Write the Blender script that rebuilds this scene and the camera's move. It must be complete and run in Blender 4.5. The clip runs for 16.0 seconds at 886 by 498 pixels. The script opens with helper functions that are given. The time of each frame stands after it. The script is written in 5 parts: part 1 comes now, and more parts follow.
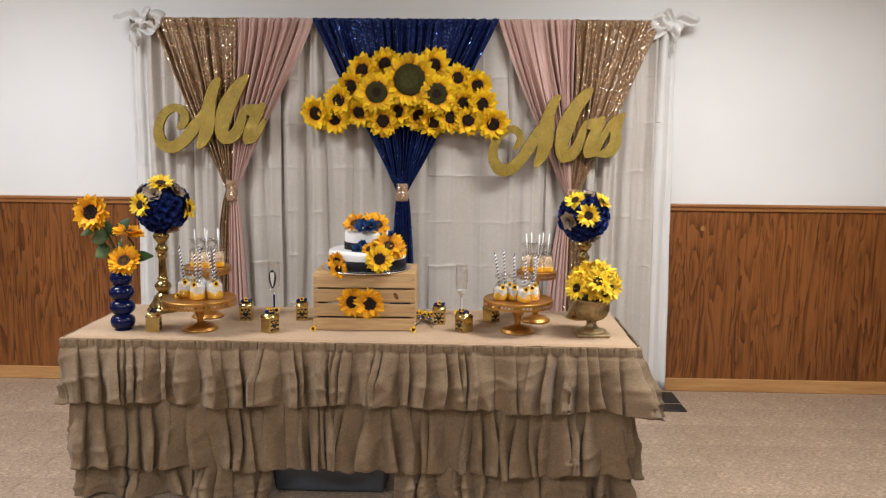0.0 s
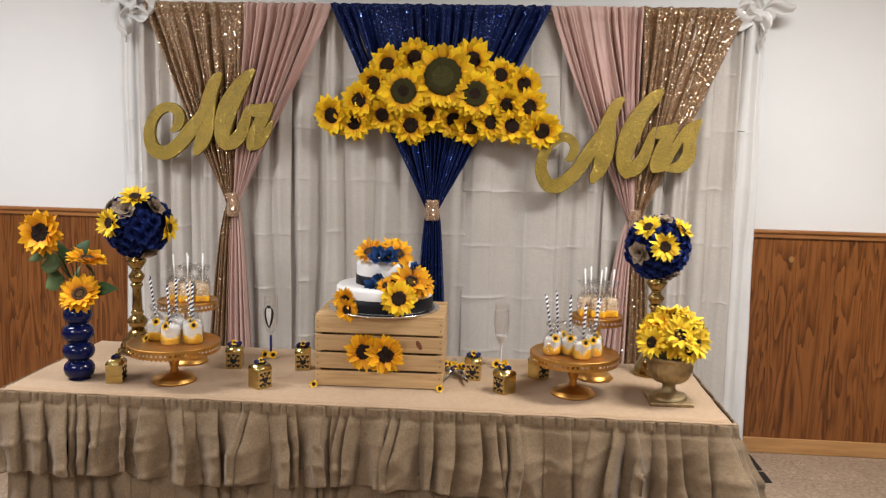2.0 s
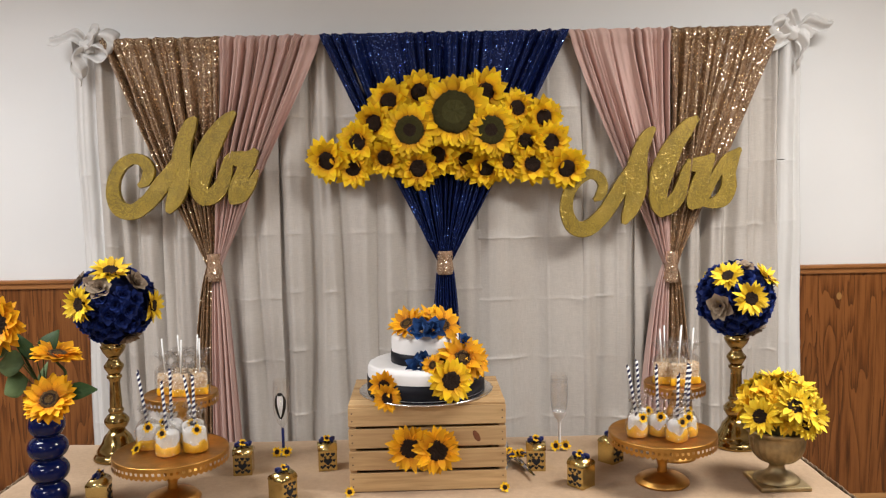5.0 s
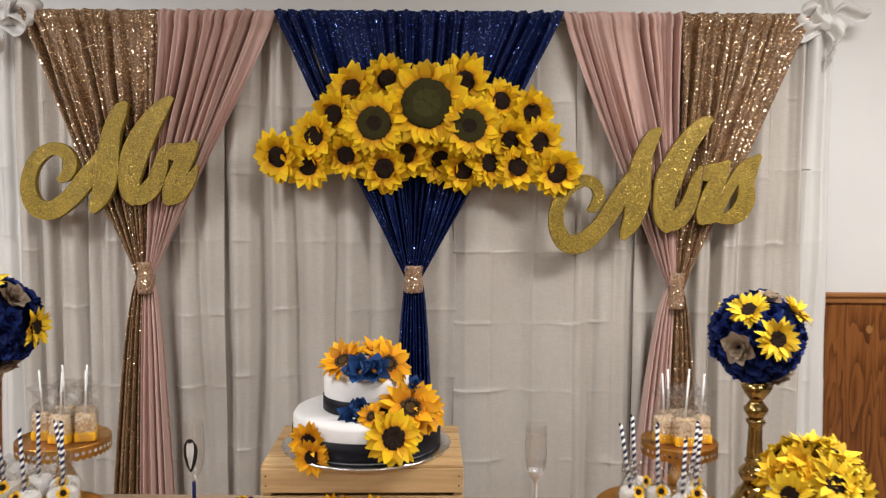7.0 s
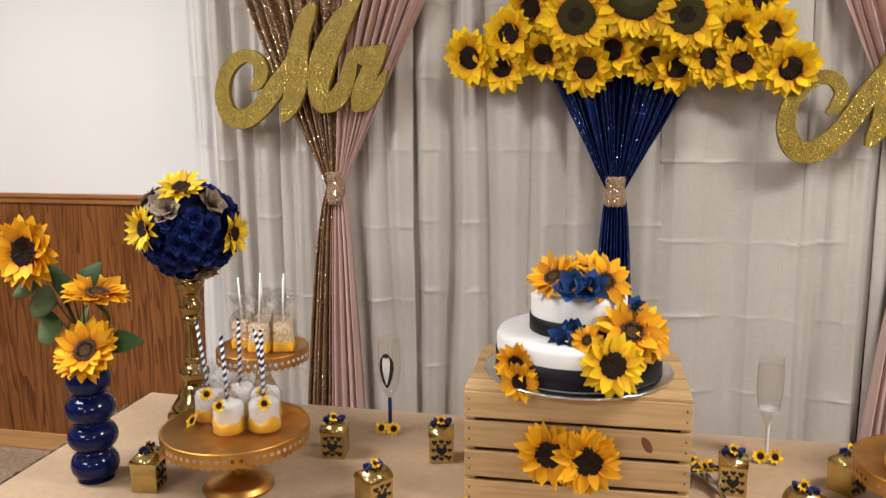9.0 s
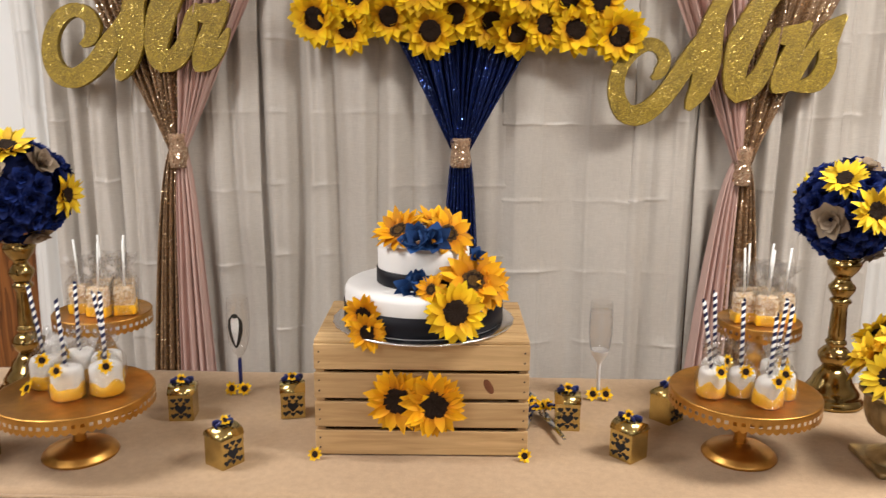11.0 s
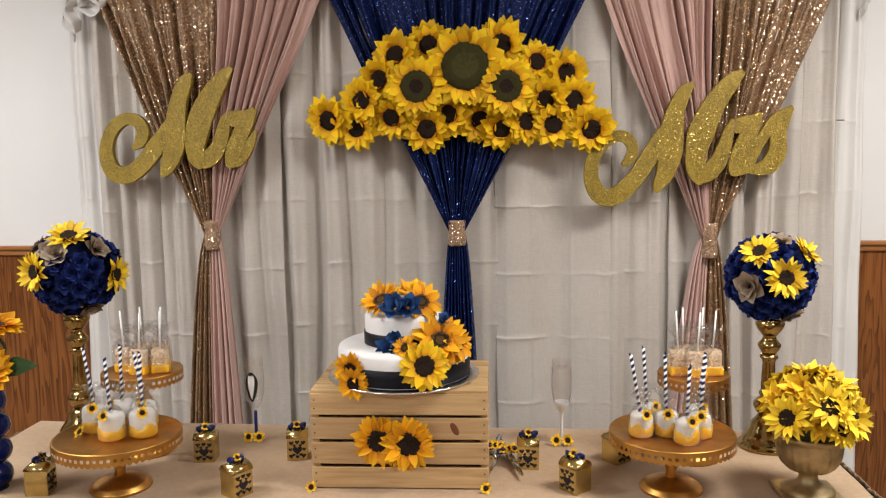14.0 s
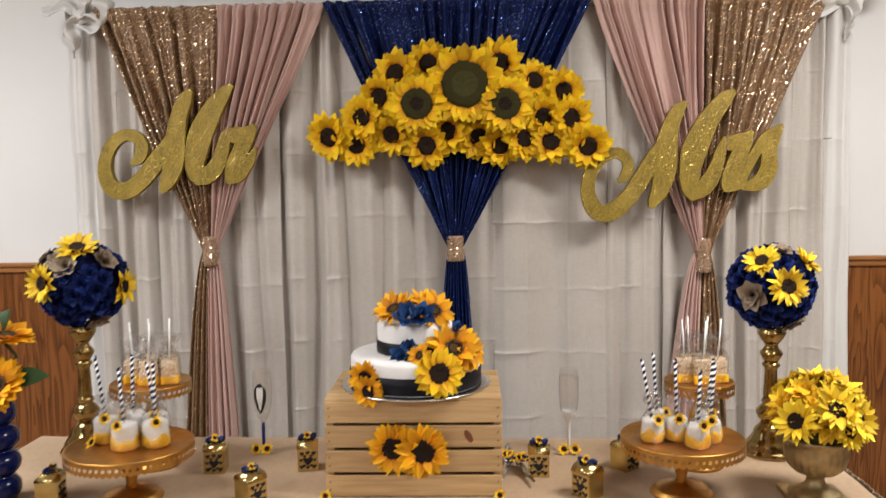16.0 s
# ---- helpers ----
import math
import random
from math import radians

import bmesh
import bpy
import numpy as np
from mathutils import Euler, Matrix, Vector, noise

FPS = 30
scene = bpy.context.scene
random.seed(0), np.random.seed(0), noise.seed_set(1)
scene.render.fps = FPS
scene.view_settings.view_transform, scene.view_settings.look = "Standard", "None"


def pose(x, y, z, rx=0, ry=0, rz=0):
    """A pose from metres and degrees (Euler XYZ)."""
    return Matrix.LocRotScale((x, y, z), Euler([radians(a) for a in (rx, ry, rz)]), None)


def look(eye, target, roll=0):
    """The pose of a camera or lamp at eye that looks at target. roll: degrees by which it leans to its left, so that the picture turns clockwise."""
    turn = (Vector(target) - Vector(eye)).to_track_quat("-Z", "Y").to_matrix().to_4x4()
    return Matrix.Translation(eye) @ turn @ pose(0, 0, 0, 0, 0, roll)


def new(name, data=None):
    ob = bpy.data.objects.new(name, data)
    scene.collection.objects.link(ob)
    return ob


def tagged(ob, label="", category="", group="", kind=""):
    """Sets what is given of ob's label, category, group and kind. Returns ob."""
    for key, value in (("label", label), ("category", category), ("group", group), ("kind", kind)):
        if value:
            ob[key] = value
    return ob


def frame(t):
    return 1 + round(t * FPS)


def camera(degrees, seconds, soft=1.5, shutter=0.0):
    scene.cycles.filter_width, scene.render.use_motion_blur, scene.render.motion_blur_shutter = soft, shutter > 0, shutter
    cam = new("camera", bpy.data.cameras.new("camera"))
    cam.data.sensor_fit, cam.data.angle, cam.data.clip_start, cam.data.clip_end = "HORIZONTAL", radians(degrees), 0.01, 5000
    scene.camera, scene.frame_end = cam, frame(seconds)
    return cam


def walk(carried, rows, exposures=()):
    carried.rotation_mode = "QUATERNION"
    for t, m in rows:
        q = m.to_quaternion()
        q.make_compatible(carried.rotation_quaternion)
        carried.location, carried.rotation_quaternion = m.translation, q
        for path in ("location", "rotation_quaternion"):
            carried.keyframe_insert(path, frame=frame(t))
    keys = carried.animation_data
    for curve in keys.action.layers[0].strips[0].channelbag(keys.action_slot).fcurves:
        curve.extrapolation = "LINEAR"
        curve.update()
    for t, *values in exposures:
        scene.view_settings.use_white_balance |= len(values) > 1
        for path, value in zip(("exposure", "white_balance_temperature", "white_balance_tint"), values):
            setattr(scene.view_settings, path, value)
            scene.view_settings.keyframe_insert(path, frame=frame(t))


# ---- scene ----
cam = camera(57.5, 16.0, 1.2, 0.5)
PATH = [
    (0, (0.107, 0.007, 1.644), (0.048, 1.987, 1.371), 0.6),
    (0.5, (0.114, 0.149, 1.643), (0.004, 2.122, 1.335), 0.8),
    (1, (0.161, 0.356, 1.651), (-0.016, 2.325, 1.35), 2.0),
    (1.5, (0.152, 0.573, 1.64), (-0.03, 2.545, 1.358), 2.1),
    (2, (0.072, 0.808, 1.64), (-0.073, 2.787, 1.387), 1.4),
    (2.5, (0.022, 0.981, 1.644), (-0.14, 2.959, 1.393), 1.2),
    (3, (-0.038, 1.148, 1.649), (-0.251, 3.125, 1.43), 0.9),
    (3.5, (-0.133, 1.245, 1.654), (-0.274, 3.233, 1.485), 0.5),
    (4, (-0.29, 1.272, 1.668), (-0.291, 3.266, 1.509), -1.2),
    (4.2, (-0.332, 1.267, 1.68), (-0.31, 3.259, 1.509), -1.5),
    (6.3, (-0.175, 1.555, 1.669), (-0.252, 3.547, 1.516), 0.3),
    (6.5, (-0.157, 1.617, 1.676), (-0.23, 3.609, 1.514), 0.7),
    (7, (-0.177, 1.835, 1.663), (-0.182, 3.829, 1.515), 0.4),
    (7.5, (-0.229, 1.994, 1.66), (-0.274, 3.989, 1.515), 0.1),
    (8, (-0.277, 2.057, 1.651), (-0.607, 4.019, 1.452), -0.1),
    (8.2, (-0.294, 2.059, 1.643), (-0.729, 3.998, 1.416), -0.2),
    (10.3, (-0.292, 2.024, 1.57), (-0.504, 3.96, 1.116), 0.3),
    (10.5, (-0.283, 2.02, 1.57), (-0.436, 3.963, 1.123), 0.5),
    (11, (-0.267, 2.007, 1.578), (-0.331, 3.963, 1.163), 0.4),
    (11.5, (-0.241, 1.99, 1.586), (-0.226, 3.955, 1.218), 0.4),
    (12, (-0.165, 1.894, 1.616), (-0.143, 3.869, 1.306), 0.7),
    (12.5, (-0.092, 1.762, 1.628), (-0.119, 3.744, 1.365), 1.0),
    (13, (-0.06, 1.688, 1.632), (-0.141, 3.673, 1.404), 0.3),
    (13.5, (-0.057, 1.653, 1.629), (-0.189, 3.637, 1.407), -0.4),
    (14, (-0.06, 1.628, 1.63), (-0.235, 3.607, 1.401), -0.9),
    (14.5, (-0.057, 1.615, 1.636), (-0.216, 3.599, 1.448), -1.2),
    (15, (-0.062, 1.606, 1.64), (-0.165, 3.599, 1.502), -1.1),
    (15.5, (-0.114, 1.622, 1.613), (-0.194, 3.618, 1.502), -0.9),
    (16, (-0.163, 1.582, 1.59), (-0.274, 3.572, 1.424), -0.8),
]
walk(cam, [(t, look(eye, target, roll)) for t, eye, target, roll in PATH],
     [(0, -0.13, 5980, 10), (4, -0.16, 6080, 10), (7, -0.22, 6120, 10), (8.2, -0.12, 6130, 10), (10.3, -0.06, 6270, 10), (11.5, -0.1, 6300, 10), (13, -0.16, 6220, 10), (16, -0.18, 6150, 10)])

# ---- light ----
world = bpy.data.worlds.new("world")
scene.world = world
world.use_nodes = True
world.node_tree.nodes["Background"].inputs[0].default_value = (0.9, 0.95, 1, 1)
world.node_tree.nodes["Background"].inputs[1].default_value = 0.05
CEILING = 2.95
COOL, WARM = (1.0, 0.965, 0.925), (1.0, 0.935, 0.85)
LAMPS = [(-2.6, 3.28, 76, COOL), (1.5, 3.28, 93, WARM), (-2.6, 0.3, 88, COOL), (1.5, 0.3, 40, COOL), (-0.5, -3.4, 76, COOL)]


# ---- helpers of this scene ----
TOP = 0.745


def part(name, bm, material, parent=None, label="", smooth=True):
    me = bpy.data.meshes.new(name)
    bm.to_mesh(me)
    bm.free()
    if smooth:
        me.shade_smooth()
    me.materials.append(material)
    ob = new(name, me)
    ob.parent = parent
    if label:
        ob["label"] = label
    return ob


def share(name, me, parent, m):
    ob = new(name, me)
    ob.parent = parent
    ob.matrix_basis = m
    return ob


def thing(name, label, category, m=None, group=""):
    ob = new(name)
    ob.empty_display_size = 0.05
    if m is not None:
        ob.matrix_basis = m
    return tagged(ob, label, category, group)


def at(x, y, z, rx=0, ry=0, rz=0, s=1.0):
    m = pose(x, y, z, rx, ry, rz)
    return m @ Matrix.Diagonal((s, s, s, 1)) if s != 1.0 else m


def facing(place, way, spin=0.0, s=1.0):
    """Local z points along way."""
    q = Vector(way).to_track_quat("Z", "Y").to_matrix().to_4x4()
    return Matrix.Translation(place) @ q @ pose(0, 0, 0, 0, 0, spin) @ Matrix.Diagonal((s, s, s, 1))


def box(bm, x0, x1, y0, y1, z0, z1, bevel=0.0):
    made = bmesh.ops.create_cube(bm, size=1.0)["verts"]
    m = Matrix.Translation(((x0 + x1) / 2, (y0 + y1) / 2, (z0 + z1) / 2)) @ Matrix.Diagonal((x1 - x0, y1 - y0, z1 - z0, 1))
    bmesh.ops.transform(bm, matrix=m, verts=made)
    if bevel:
        edges = list({e for v in made for e in v.link_edges})
        bmesh.ops.bevel(bm, geom=edges, offset=bevel, segments=2, affect="EDGES", profile=0.5)
    return bm


def boxed(*size, bevel=0.0):
    return box(bmesh.new(), *size, bevel=bevel)


def lathe(profile, seg=32, bm=None, flute=0.0, count=0, lo=0.0, hi=0.0):
    """Turned form from (radius, height) pairs; flutes between the heights lo and hi."""
    bm = bm or bmesh.new()
    rings = []
    for r, z in profile:
        if r < 1e-5:
            rings.append([bm.verts.new((0, 0, z))])
            continue
        ring = []
        for i in range(seg):
            a = 2 * math.pi * i / seg
            k = r * (1 + flute * math.cos(count * a)) if count and lo <= z <= hi else r
            ring.append(bm.verts.new((k * math.cos(a), k * math.sin(a), z)))
        rings.append(ring)
    for a, b in zip(rings, rings[1:]):
        for i in range(seg):
            j = (i + 1) % seg
            if len(a) == 1 and len(b) == 1:
                continue
            if len(a) == 1:
                bm.faces.new((a[0], b[j], b[i]))
            elif len(b) == 1:
                bm.faces.new((a[i], a[j], b[0]))
            else:
                bm.faces.new((a[i], a[j], b[j], b[i]))
    bmesh.ops.recalc_face_normals(bm, faces=bm.faces)
    return bm


def smoothed(points, steps):
    """Catmull-Rom through tuples of any length."""
    p = [np.array(q, float) for q in points]
    p = [2 * p[0] - p[1]] + p + [2 * p[-1] - p[-2]]
    out = []
    for i in range(1, len(p) - 2):
        for k in range(steps):
            t = k / steps
            out.append(0.5 * (2 * p[i] + (p[i + 1] - p[i - 1]) * t + (2 * p[i - 1] - 5 * p[i] + 4 * p[i + 1] - p[i + 2]) * t * t
                              + (3 * p[i] - p[i - 1] - 3 * p[i + 1] + p[i + 2]) * t ** 3))
    out.append(p[-2])
    return out


def tube(bm, points, radius, seg=8, taper=1.0):
    pts = [Vector(p) for p in points]
    rings = []
    for i, p in enumerate(pts):
        d = (pts[min(i + 1, len(pts) - 1)] - pts[max(i - 1, 0)]).normalized()
        q = d.to_track_quat("Z", "Y")
        r = radius * (1 + (taper - 1) * i / max(1, len(pts) - 1))
        rings.append([bm.verts.new(p + q @ Vector((r * math.cos(2 * math.pi * k / seg), r * math.sin(2 * math.pi * k / seg), 0))) for k in range(seg)])
    for a, b in zip(rings, rings[1:]):
        for i in range(seg):
            bm.faces.new((a[i], a[(i + 1) % seg], b[(i + 1) % seg], b[i]))
    bm.faces.new(rings[0][::-1])
    bm.faces.new(rings[-1])
    return bm


def sheet(us, vs, place, uv=False):
    """A grid of points place(u, v); UVs hold u and v."""
    bm = bmesh.new()
    rows = [[bm.verts.new(place(u, v)) for u in us] for v in vs]
    layer = bm.loops.layers.uv.new("uv") if uv else None
    for j in range(len(vs) - 1):
        for i in range(len(us) - 1):
            f = bm.faces.new((rows[j][i], rows[j][i + 1], rows[j + 1][i + 1], rows[j + 1][i]))
            if uv:
                for loop, (a, b) in zip(f.loops, ((i, j), (i + 1, j), (i + 1, j + 1), (i, j + 1))):
                    loop[layer].uv = (us[a], vs[b])
    return bm


def steps(a, b, n):
    return [a + (b - a) * i / n for i in range(n + 1)]


def thick(ob, t, offset=-1.0):
    mod = ob.modifiers.new("thickness", "SOLIDIFY")
    mod.thickness, mod.offset = t, offset
    return ob


def wob(x, y=0.0, z=0.0):
    return noise.noise(Vector((x, y, z)))


# ---- materials ----
class Nodes:
    """A small builder for node materials."""

    def __init__(self, name, color=(0.8, 0.8, 0.8), rough=0.6, metal=0.0, spec=0.5):
        self.mat = bpy.data.materials.new(name)
        self.mat.use_nodes = True
        self.tree = self.mat.node_tree
        self.bsdf = self.tree.nodes["Principled BSDF"]
        self.put("Base Color", (*color, 1))
        self.put("Roughness", rough)
        self.put("Metallic", metal)
        self.put("Specular IOR Level", spec)
        self.bump_last = None
        self.space = None

    def put(self, key, value):
        if isinstance(value, bpy.types.NodeSocket):
            self.tree.links.new(value, self.bsdf.inputs[key])
        else:
            self.bsdf.inputs[key].default_value = value

    def node(self, kind, **links):
        n = self.tree.nodes.new(kind)
        for k, v in links.items():
            k = k.replace("_", " ")
            if isinstance(v, bpy.types.NodeSocket):
                self.tree.links.new(v, n.inputs[k])
            else:
                n.inputs[k].default_value = v
        return n

    def coords(self, scale=(1, 1, 1), kind="Object", turn=(0, 0, 0)):
        c = self.tree.nodes.new("ShaderNodeTexCoord")
        m = self.node("ShaderNodeMapping", Scale=scale, Rotation=turn)
        self.tree.links.new(c.outputs[kind], m.inputs["Vector"])
        return m.outputs[0]

    def noise(self, scale, detail=3.0, stretch=(1, 1, 1), distort=0.0, rough=0.5):
        n = self.node("ShaderNodeTexNoise", Vector=self.coords(stretch), Scale=scale, Detail=detail, Distortion=distort, Roughness=rough)
        return n.outputs["Fac"]

    def ramp(self, fac, stops):
        n = self.node("ShaderNodeValToRGB", Fac=fac)
        e = n.color_ramp.elements
        while len(e) < len(stops):
            e.new(0.5)
        for el, (p, c) in zip(e, stops):
            el.position, el.color = p, (*c, 1) if len(c) == 3 else c
        return n.outputs["Color"]

    def mix(self, fac, a, b, mode="MIX"):
        n = self.tree.nodes.new("ShaderNodeMix")
        n.data_type, n.blend_type = "RGBA", mode
        for k, v in ((0, fac), (6, a), (7, b)):
            if isinstance(v, bpy.types.NodeSocket):
                self.tree.links.new(v, n.inputs[k])
            else:
                n.inputs[k].default_value = v if k == 0 else (*v, 1)
        return n.outputs[2]

    def math(self, op, a, b=0.0):
        n = self.tree.nodes.new("ShaderNodeMath")
        n.operation = op
        for k, v in ((0, a), (1, b)):
            if isinstance(v, bpy.types.NodeSocket):
                self.tree.links.new(v, n.inputs[k])
            else:
                n.inputs[k].default_value = v
        return n.outputs[0]

    def bump(self, height, strength=0.3, distance=0.002):
        n = self.node("ShaderNodeBump", Height=height, Strength=strength, Distance=distance)
        if self.bump_last is not None:
            self.tree.links.new(self.bump_last, n.inputs["Normal"])
        self.bump_last = n.outputs[0]
        self.put("Normal", n.outputs[0])

    def vary(self, color, amount=0.12, scale=6.0, detail=4.0):
        lo = tuple(c * (1 - amount) for c in color)
        hi = tuple(min(1, c * (1 + amount)) for c in color)
        out = self.ramp(self.noise(scale, detail), [(0.3, lo), (0.7, hi)])
        self.put("Base Color", out)
        return out


def wall_paint():
    n = Nodes("wall_paint", rough=0.55)
    n.vary((0.80, 0.80, 0.79), 0.03, 1.3, 5)
    n.bump(n.noise(260, 3), 0.25, 0.001)
    return n.mat


def panel_wood(name, dark, mid, light, grain=1.0, gloss=0.38):
    """Rotary-cut softwood sheets: growth rings cut flat, so that they show as tall cathedral contours."""
    n = Nodes(name, rough=gloss)
    field = n.noise(2.3 * grain, 3.0, (3.0, 3.0, 0.26), 0.45, 0.5)
    rings = n.math("FRACT", n.math("MULTIPLY", field, 15.0))
    fine = n.noise(46 * grain, 6, (5, 5, 0.16), 0.4, 0.6)
    streak = n.noise(9 * grain, 5, (6, 6, 0.22), 0.8, 0.6)
    early = n.math("POWER", rings, 1.7)
    both = n.math("ADD", n.math("MULTIPLY", early, 0.26), n.math("ADD", n.math("MULTIPLY", fine, 0.42), n.math("MULTIPLY", streak, 0.52)))
    col = n.ramp(both, [(0.36, tuple(1.12 * c for c in light)), (0.50, light), (0.62, mid), (0.76, dark)])
    blot = n.ramp(n.noise(1.3, 4, (1, 1, 0.4)), [(0.3, (0.80, 0.78, 0.76)), (0.7, (1.12, 1.1, 1.06))])
    n.put("Base Color", n.mix(1.0, col, blot, "MULTIPLY"))
    n.bump(fine, 0.15, 0.0008)
    return n.mat


def plain_wood(name, dark, light, scale=1.0, gloss=0.5, stretch=(0.12, 1, 1)):
    n = Nodes(name, rough=gloss)
    tint = n.node("ShaderNodeObjectInfo").outputs["Random"]
    fine = n.noise(70 * scale, 5, stretch, 0.8)
    broad = n.noise(14 * scale, 3, stretch, 1.5)
    mixed = n.math("ADD", n.math("MULTIPLY", fine, 0.55), n.math("MULTIPLY", broad, 0.45))
    col = n.ramp(mixed, [(0.32, dark), (0.62, light)])
    shade = n.ramp(tint, [(0.0, (0.86, 0.82, 0.78)), (1.0, (1.08, 1.06, 1.02))])
    n.put("Base Color", n.mix(1.0, col, shade, "MULTIPLY"))
    n.bump(fine, 0.2, 0.0006)
    return n.mat


def speckled_floor():
    n = Nodes("speckled_vinyl", rough=0.42)
    chips = n.node("ShaderNodeTexVoronoi", Vector=n.coords(), Scale=95.0)
    col = n.ramp(n.node("ShaderNodeSeparateColor", Color=chips.outputs["Color"]).outputs[0],
                 [(0.0, (0.27, 0.195, 0.135)), (0.3, (0.36, 0.268, 0.190)), (0.8, (0.41, 0.310, 0.226)), (1.0, (0.50, 0.400, 0.310))])
    wear = n.ramp(n.noise(3.0, 5), [(0.3, (0.88, 0.87, 0.86)), (0.7, (1.06, 1.05, 1.03))])
    tint = n.ramp(n.node("ShaderNodeObjectInfo").outputs["Random"], [(0.0, (0.95, 0.95, 0.95)), (1.0, (1.03, 1.03, 1.03))])
    n.put("Base Color", n.mix(1.0, n.mix(1.0, col, wear, "MULTIPLY"), tint, "MULTIPLY"))
    n.bump(n.noise(90, 3), 0.1, 0.001)
    return n.mat


def cloth(name, color, rough=0.8, weave=900.0, amount=0.07, sheen=0.2, crease=0.25):
    n = Nodes(name, rough=rough, spec=0.25)
    n.vary(color, amount, 5.0, 6)
    n.put("Sheen Weight", sheen)
    n.bump(n.noise(14, 5, (1, 1, 0.5), 0.6), crease, 0.006)
    n.bump(n.noise(46, 4, (1, 1, 0.6), 0.4), crease * 0.8, 0.0025)
    n.bump(n.noise(weave, 2), 0.25, 0.0006)
    return n.mat


def slubbed(name, color, rough, spec):
    """Plain-woven curtain cloth with faint slubs both ways, a soft lustre and pressed-in wrinkles."""
    n = Nodes(name, rough=rough, spec=spec)
    weft = n.noise(55, 4, (0.6, 0.6, 9), 0.2)
    warp = n.noise(55, 4, (9, 9, 0.5), 0.2)
    f = n.math("ADD", n.math("MULTIPLY", weft, 0.55), n.math("MULTIPLY", warp, 0.45))
    col = n.ramp(f, [(0.36, tuple(0.90 * c for c in color)), (0.64, tuple(min(1, 1.06 * c) for c in color))])
    n.put("Base Color", n.mix(1.0, col, n.ramp(n.noise(4, 4), [(0.3, (0.95, 0.945, 0.935)), (0.7, (1.03, 1.03, 1.03))]), "MULTIPLY"))
    n.bump(n.noise(9, 5, (1, 1, 0.45), 0.8), 0.45, 0.010)
    n.bump(n.noise(30, 5, (1, 1, 0.8), 0.6), 0.40, 0.0035)
    n.bump(f, 0.22, 0.0010)
    return n.mat


def sequins(name, base, bright, cell, share_lit=0.25, tilt=0.35, metal=0.9, shadow=(0.1, 0.06, 0.04), matte=0.45, spec=0.4):
    """Small discs sewn on cloth: most lie flat and dull, some are tipped and catch the lamps."""
    n = Nodes(name)
    v = n.node("ShaderNodeTexVoronoi", Vector=n.coords(), Scale=1.0 / cell)
    rgb = n.node("ShaderNodeSeparateColor", Color=v.outputs["Color"])
    lit = n.math("GREATER_THAN", rgb.outputs[0], 1.0 - share_lit)
    patch = n.ramp(n.noise(28, 3, (1, 1, 0.35)), [(0.35, (0.8, 0.8, 0.8)), (0.65, (1.15, 1.15, 1.15))])
    dull = n.mix(1.0, n.ramp(rgb.outputs[1], [(0.0, shadow), (0.5, base), (1.0, base)]), patch, "MULTIPLY")
    n.put("Base Color", n.mix(lit, dull, bright))
    n.put("Metallic", n.math("MULTIPLY", lit, metal))
    n.put("Roughness", n.math("SUBTRACT", matte, n.math("MULTIPLY", lit, matte - 0.16)))
    n.put("Specular IOR Level", spec)
    tip = n.node("ShaderNodeVectorMath")
    tip.operation = "SUBTRACT"
    tip.inputs[1].default_value = (0.5, 0.5, 0.5)
    # turn the colour's channels so that the tip does not follow the choice of discs
    turn = n.node("ShaderNodeTexWhiteNoise")
    n.tree.links.new(v.outputs["Position"], turn.inputs["Vector"])
    n.tree.links.new(turn.outputs["Color"], tip.inputs[0])
    size = n.node("ShaderNodeVectorMath")
    size.operation = "SCALE"
    n.tree.links.new(tip.outputs[0], size.inputs[0])
    n.tree.links.new(n.math("ADD", n.math("MULTIPLY", lit, tilt * 2), 0.12), size.inputs["Scale"])
    geo = n.tree.nodes.new("ShaderNodeNewGeometry")
    add = n.node("ShaderNodeVectorMath")
    n.tree.links.new(geo.outputs["Normal"], add.inputs[0])
    n.tree.links.new(size.outputs[0], add.inputs[1])
    unit = n.node("ShaderNodeVectorMath")
    unit.operation = "NORMALIZE"
    n.tree.links.new(add.outputs[0], unit.inputs[0])
    n.put("Normal", unit.outputs[0])
    return n.mat


def burlap(name, color, k=1.0):
    n = Nodes(name, rough=0.92, spec=0.15)
    a = n.node("ShaderNodeTexWave", Vector=n.coords(), Scale=150.0, Distortion=1.2, Detail=2.0)
    b = n.node("ShaderNodeTexWave", Vector=n.coords(), Scale=150.0, Distortion=1.2, Detail=2.0)
    b.bands_direction = "Z"
    threads = n.math("MULTIPLY", a.outputs["Fac"], b.outputs["Fac"])
    slub = n.noise(60, 4, (1, 1, 8))
    slub2 = n.noise(60, 4, (8, 3, 1))
    f = n.math("ADD", n.math("MULTIPLY", slub, 0.5), n.math("MULTIPLY", slub2, 0.5))
    col = n.ramp(f, [(0.35, tuple(c * (1 - 0.22 * k) for c in color)), (0.65, tuple(c * (1 + 0.16 * k) for c in color))])
    big = n.ramp(n.noise(3, 4), [(0.3, (0.9, 0.89, 0.88)), (0.7, (1.05, 1.05, 1.05))])
    n.put("Base Color", n.mix(1.0, col, big, "MULTIPLY"))
    n.put("Sheen Weight", 0.15)
    n.bump(f, 0.3 * k, 0.0015)
    n.bump(threads, 0.3, 0.0008)
    return n.mat


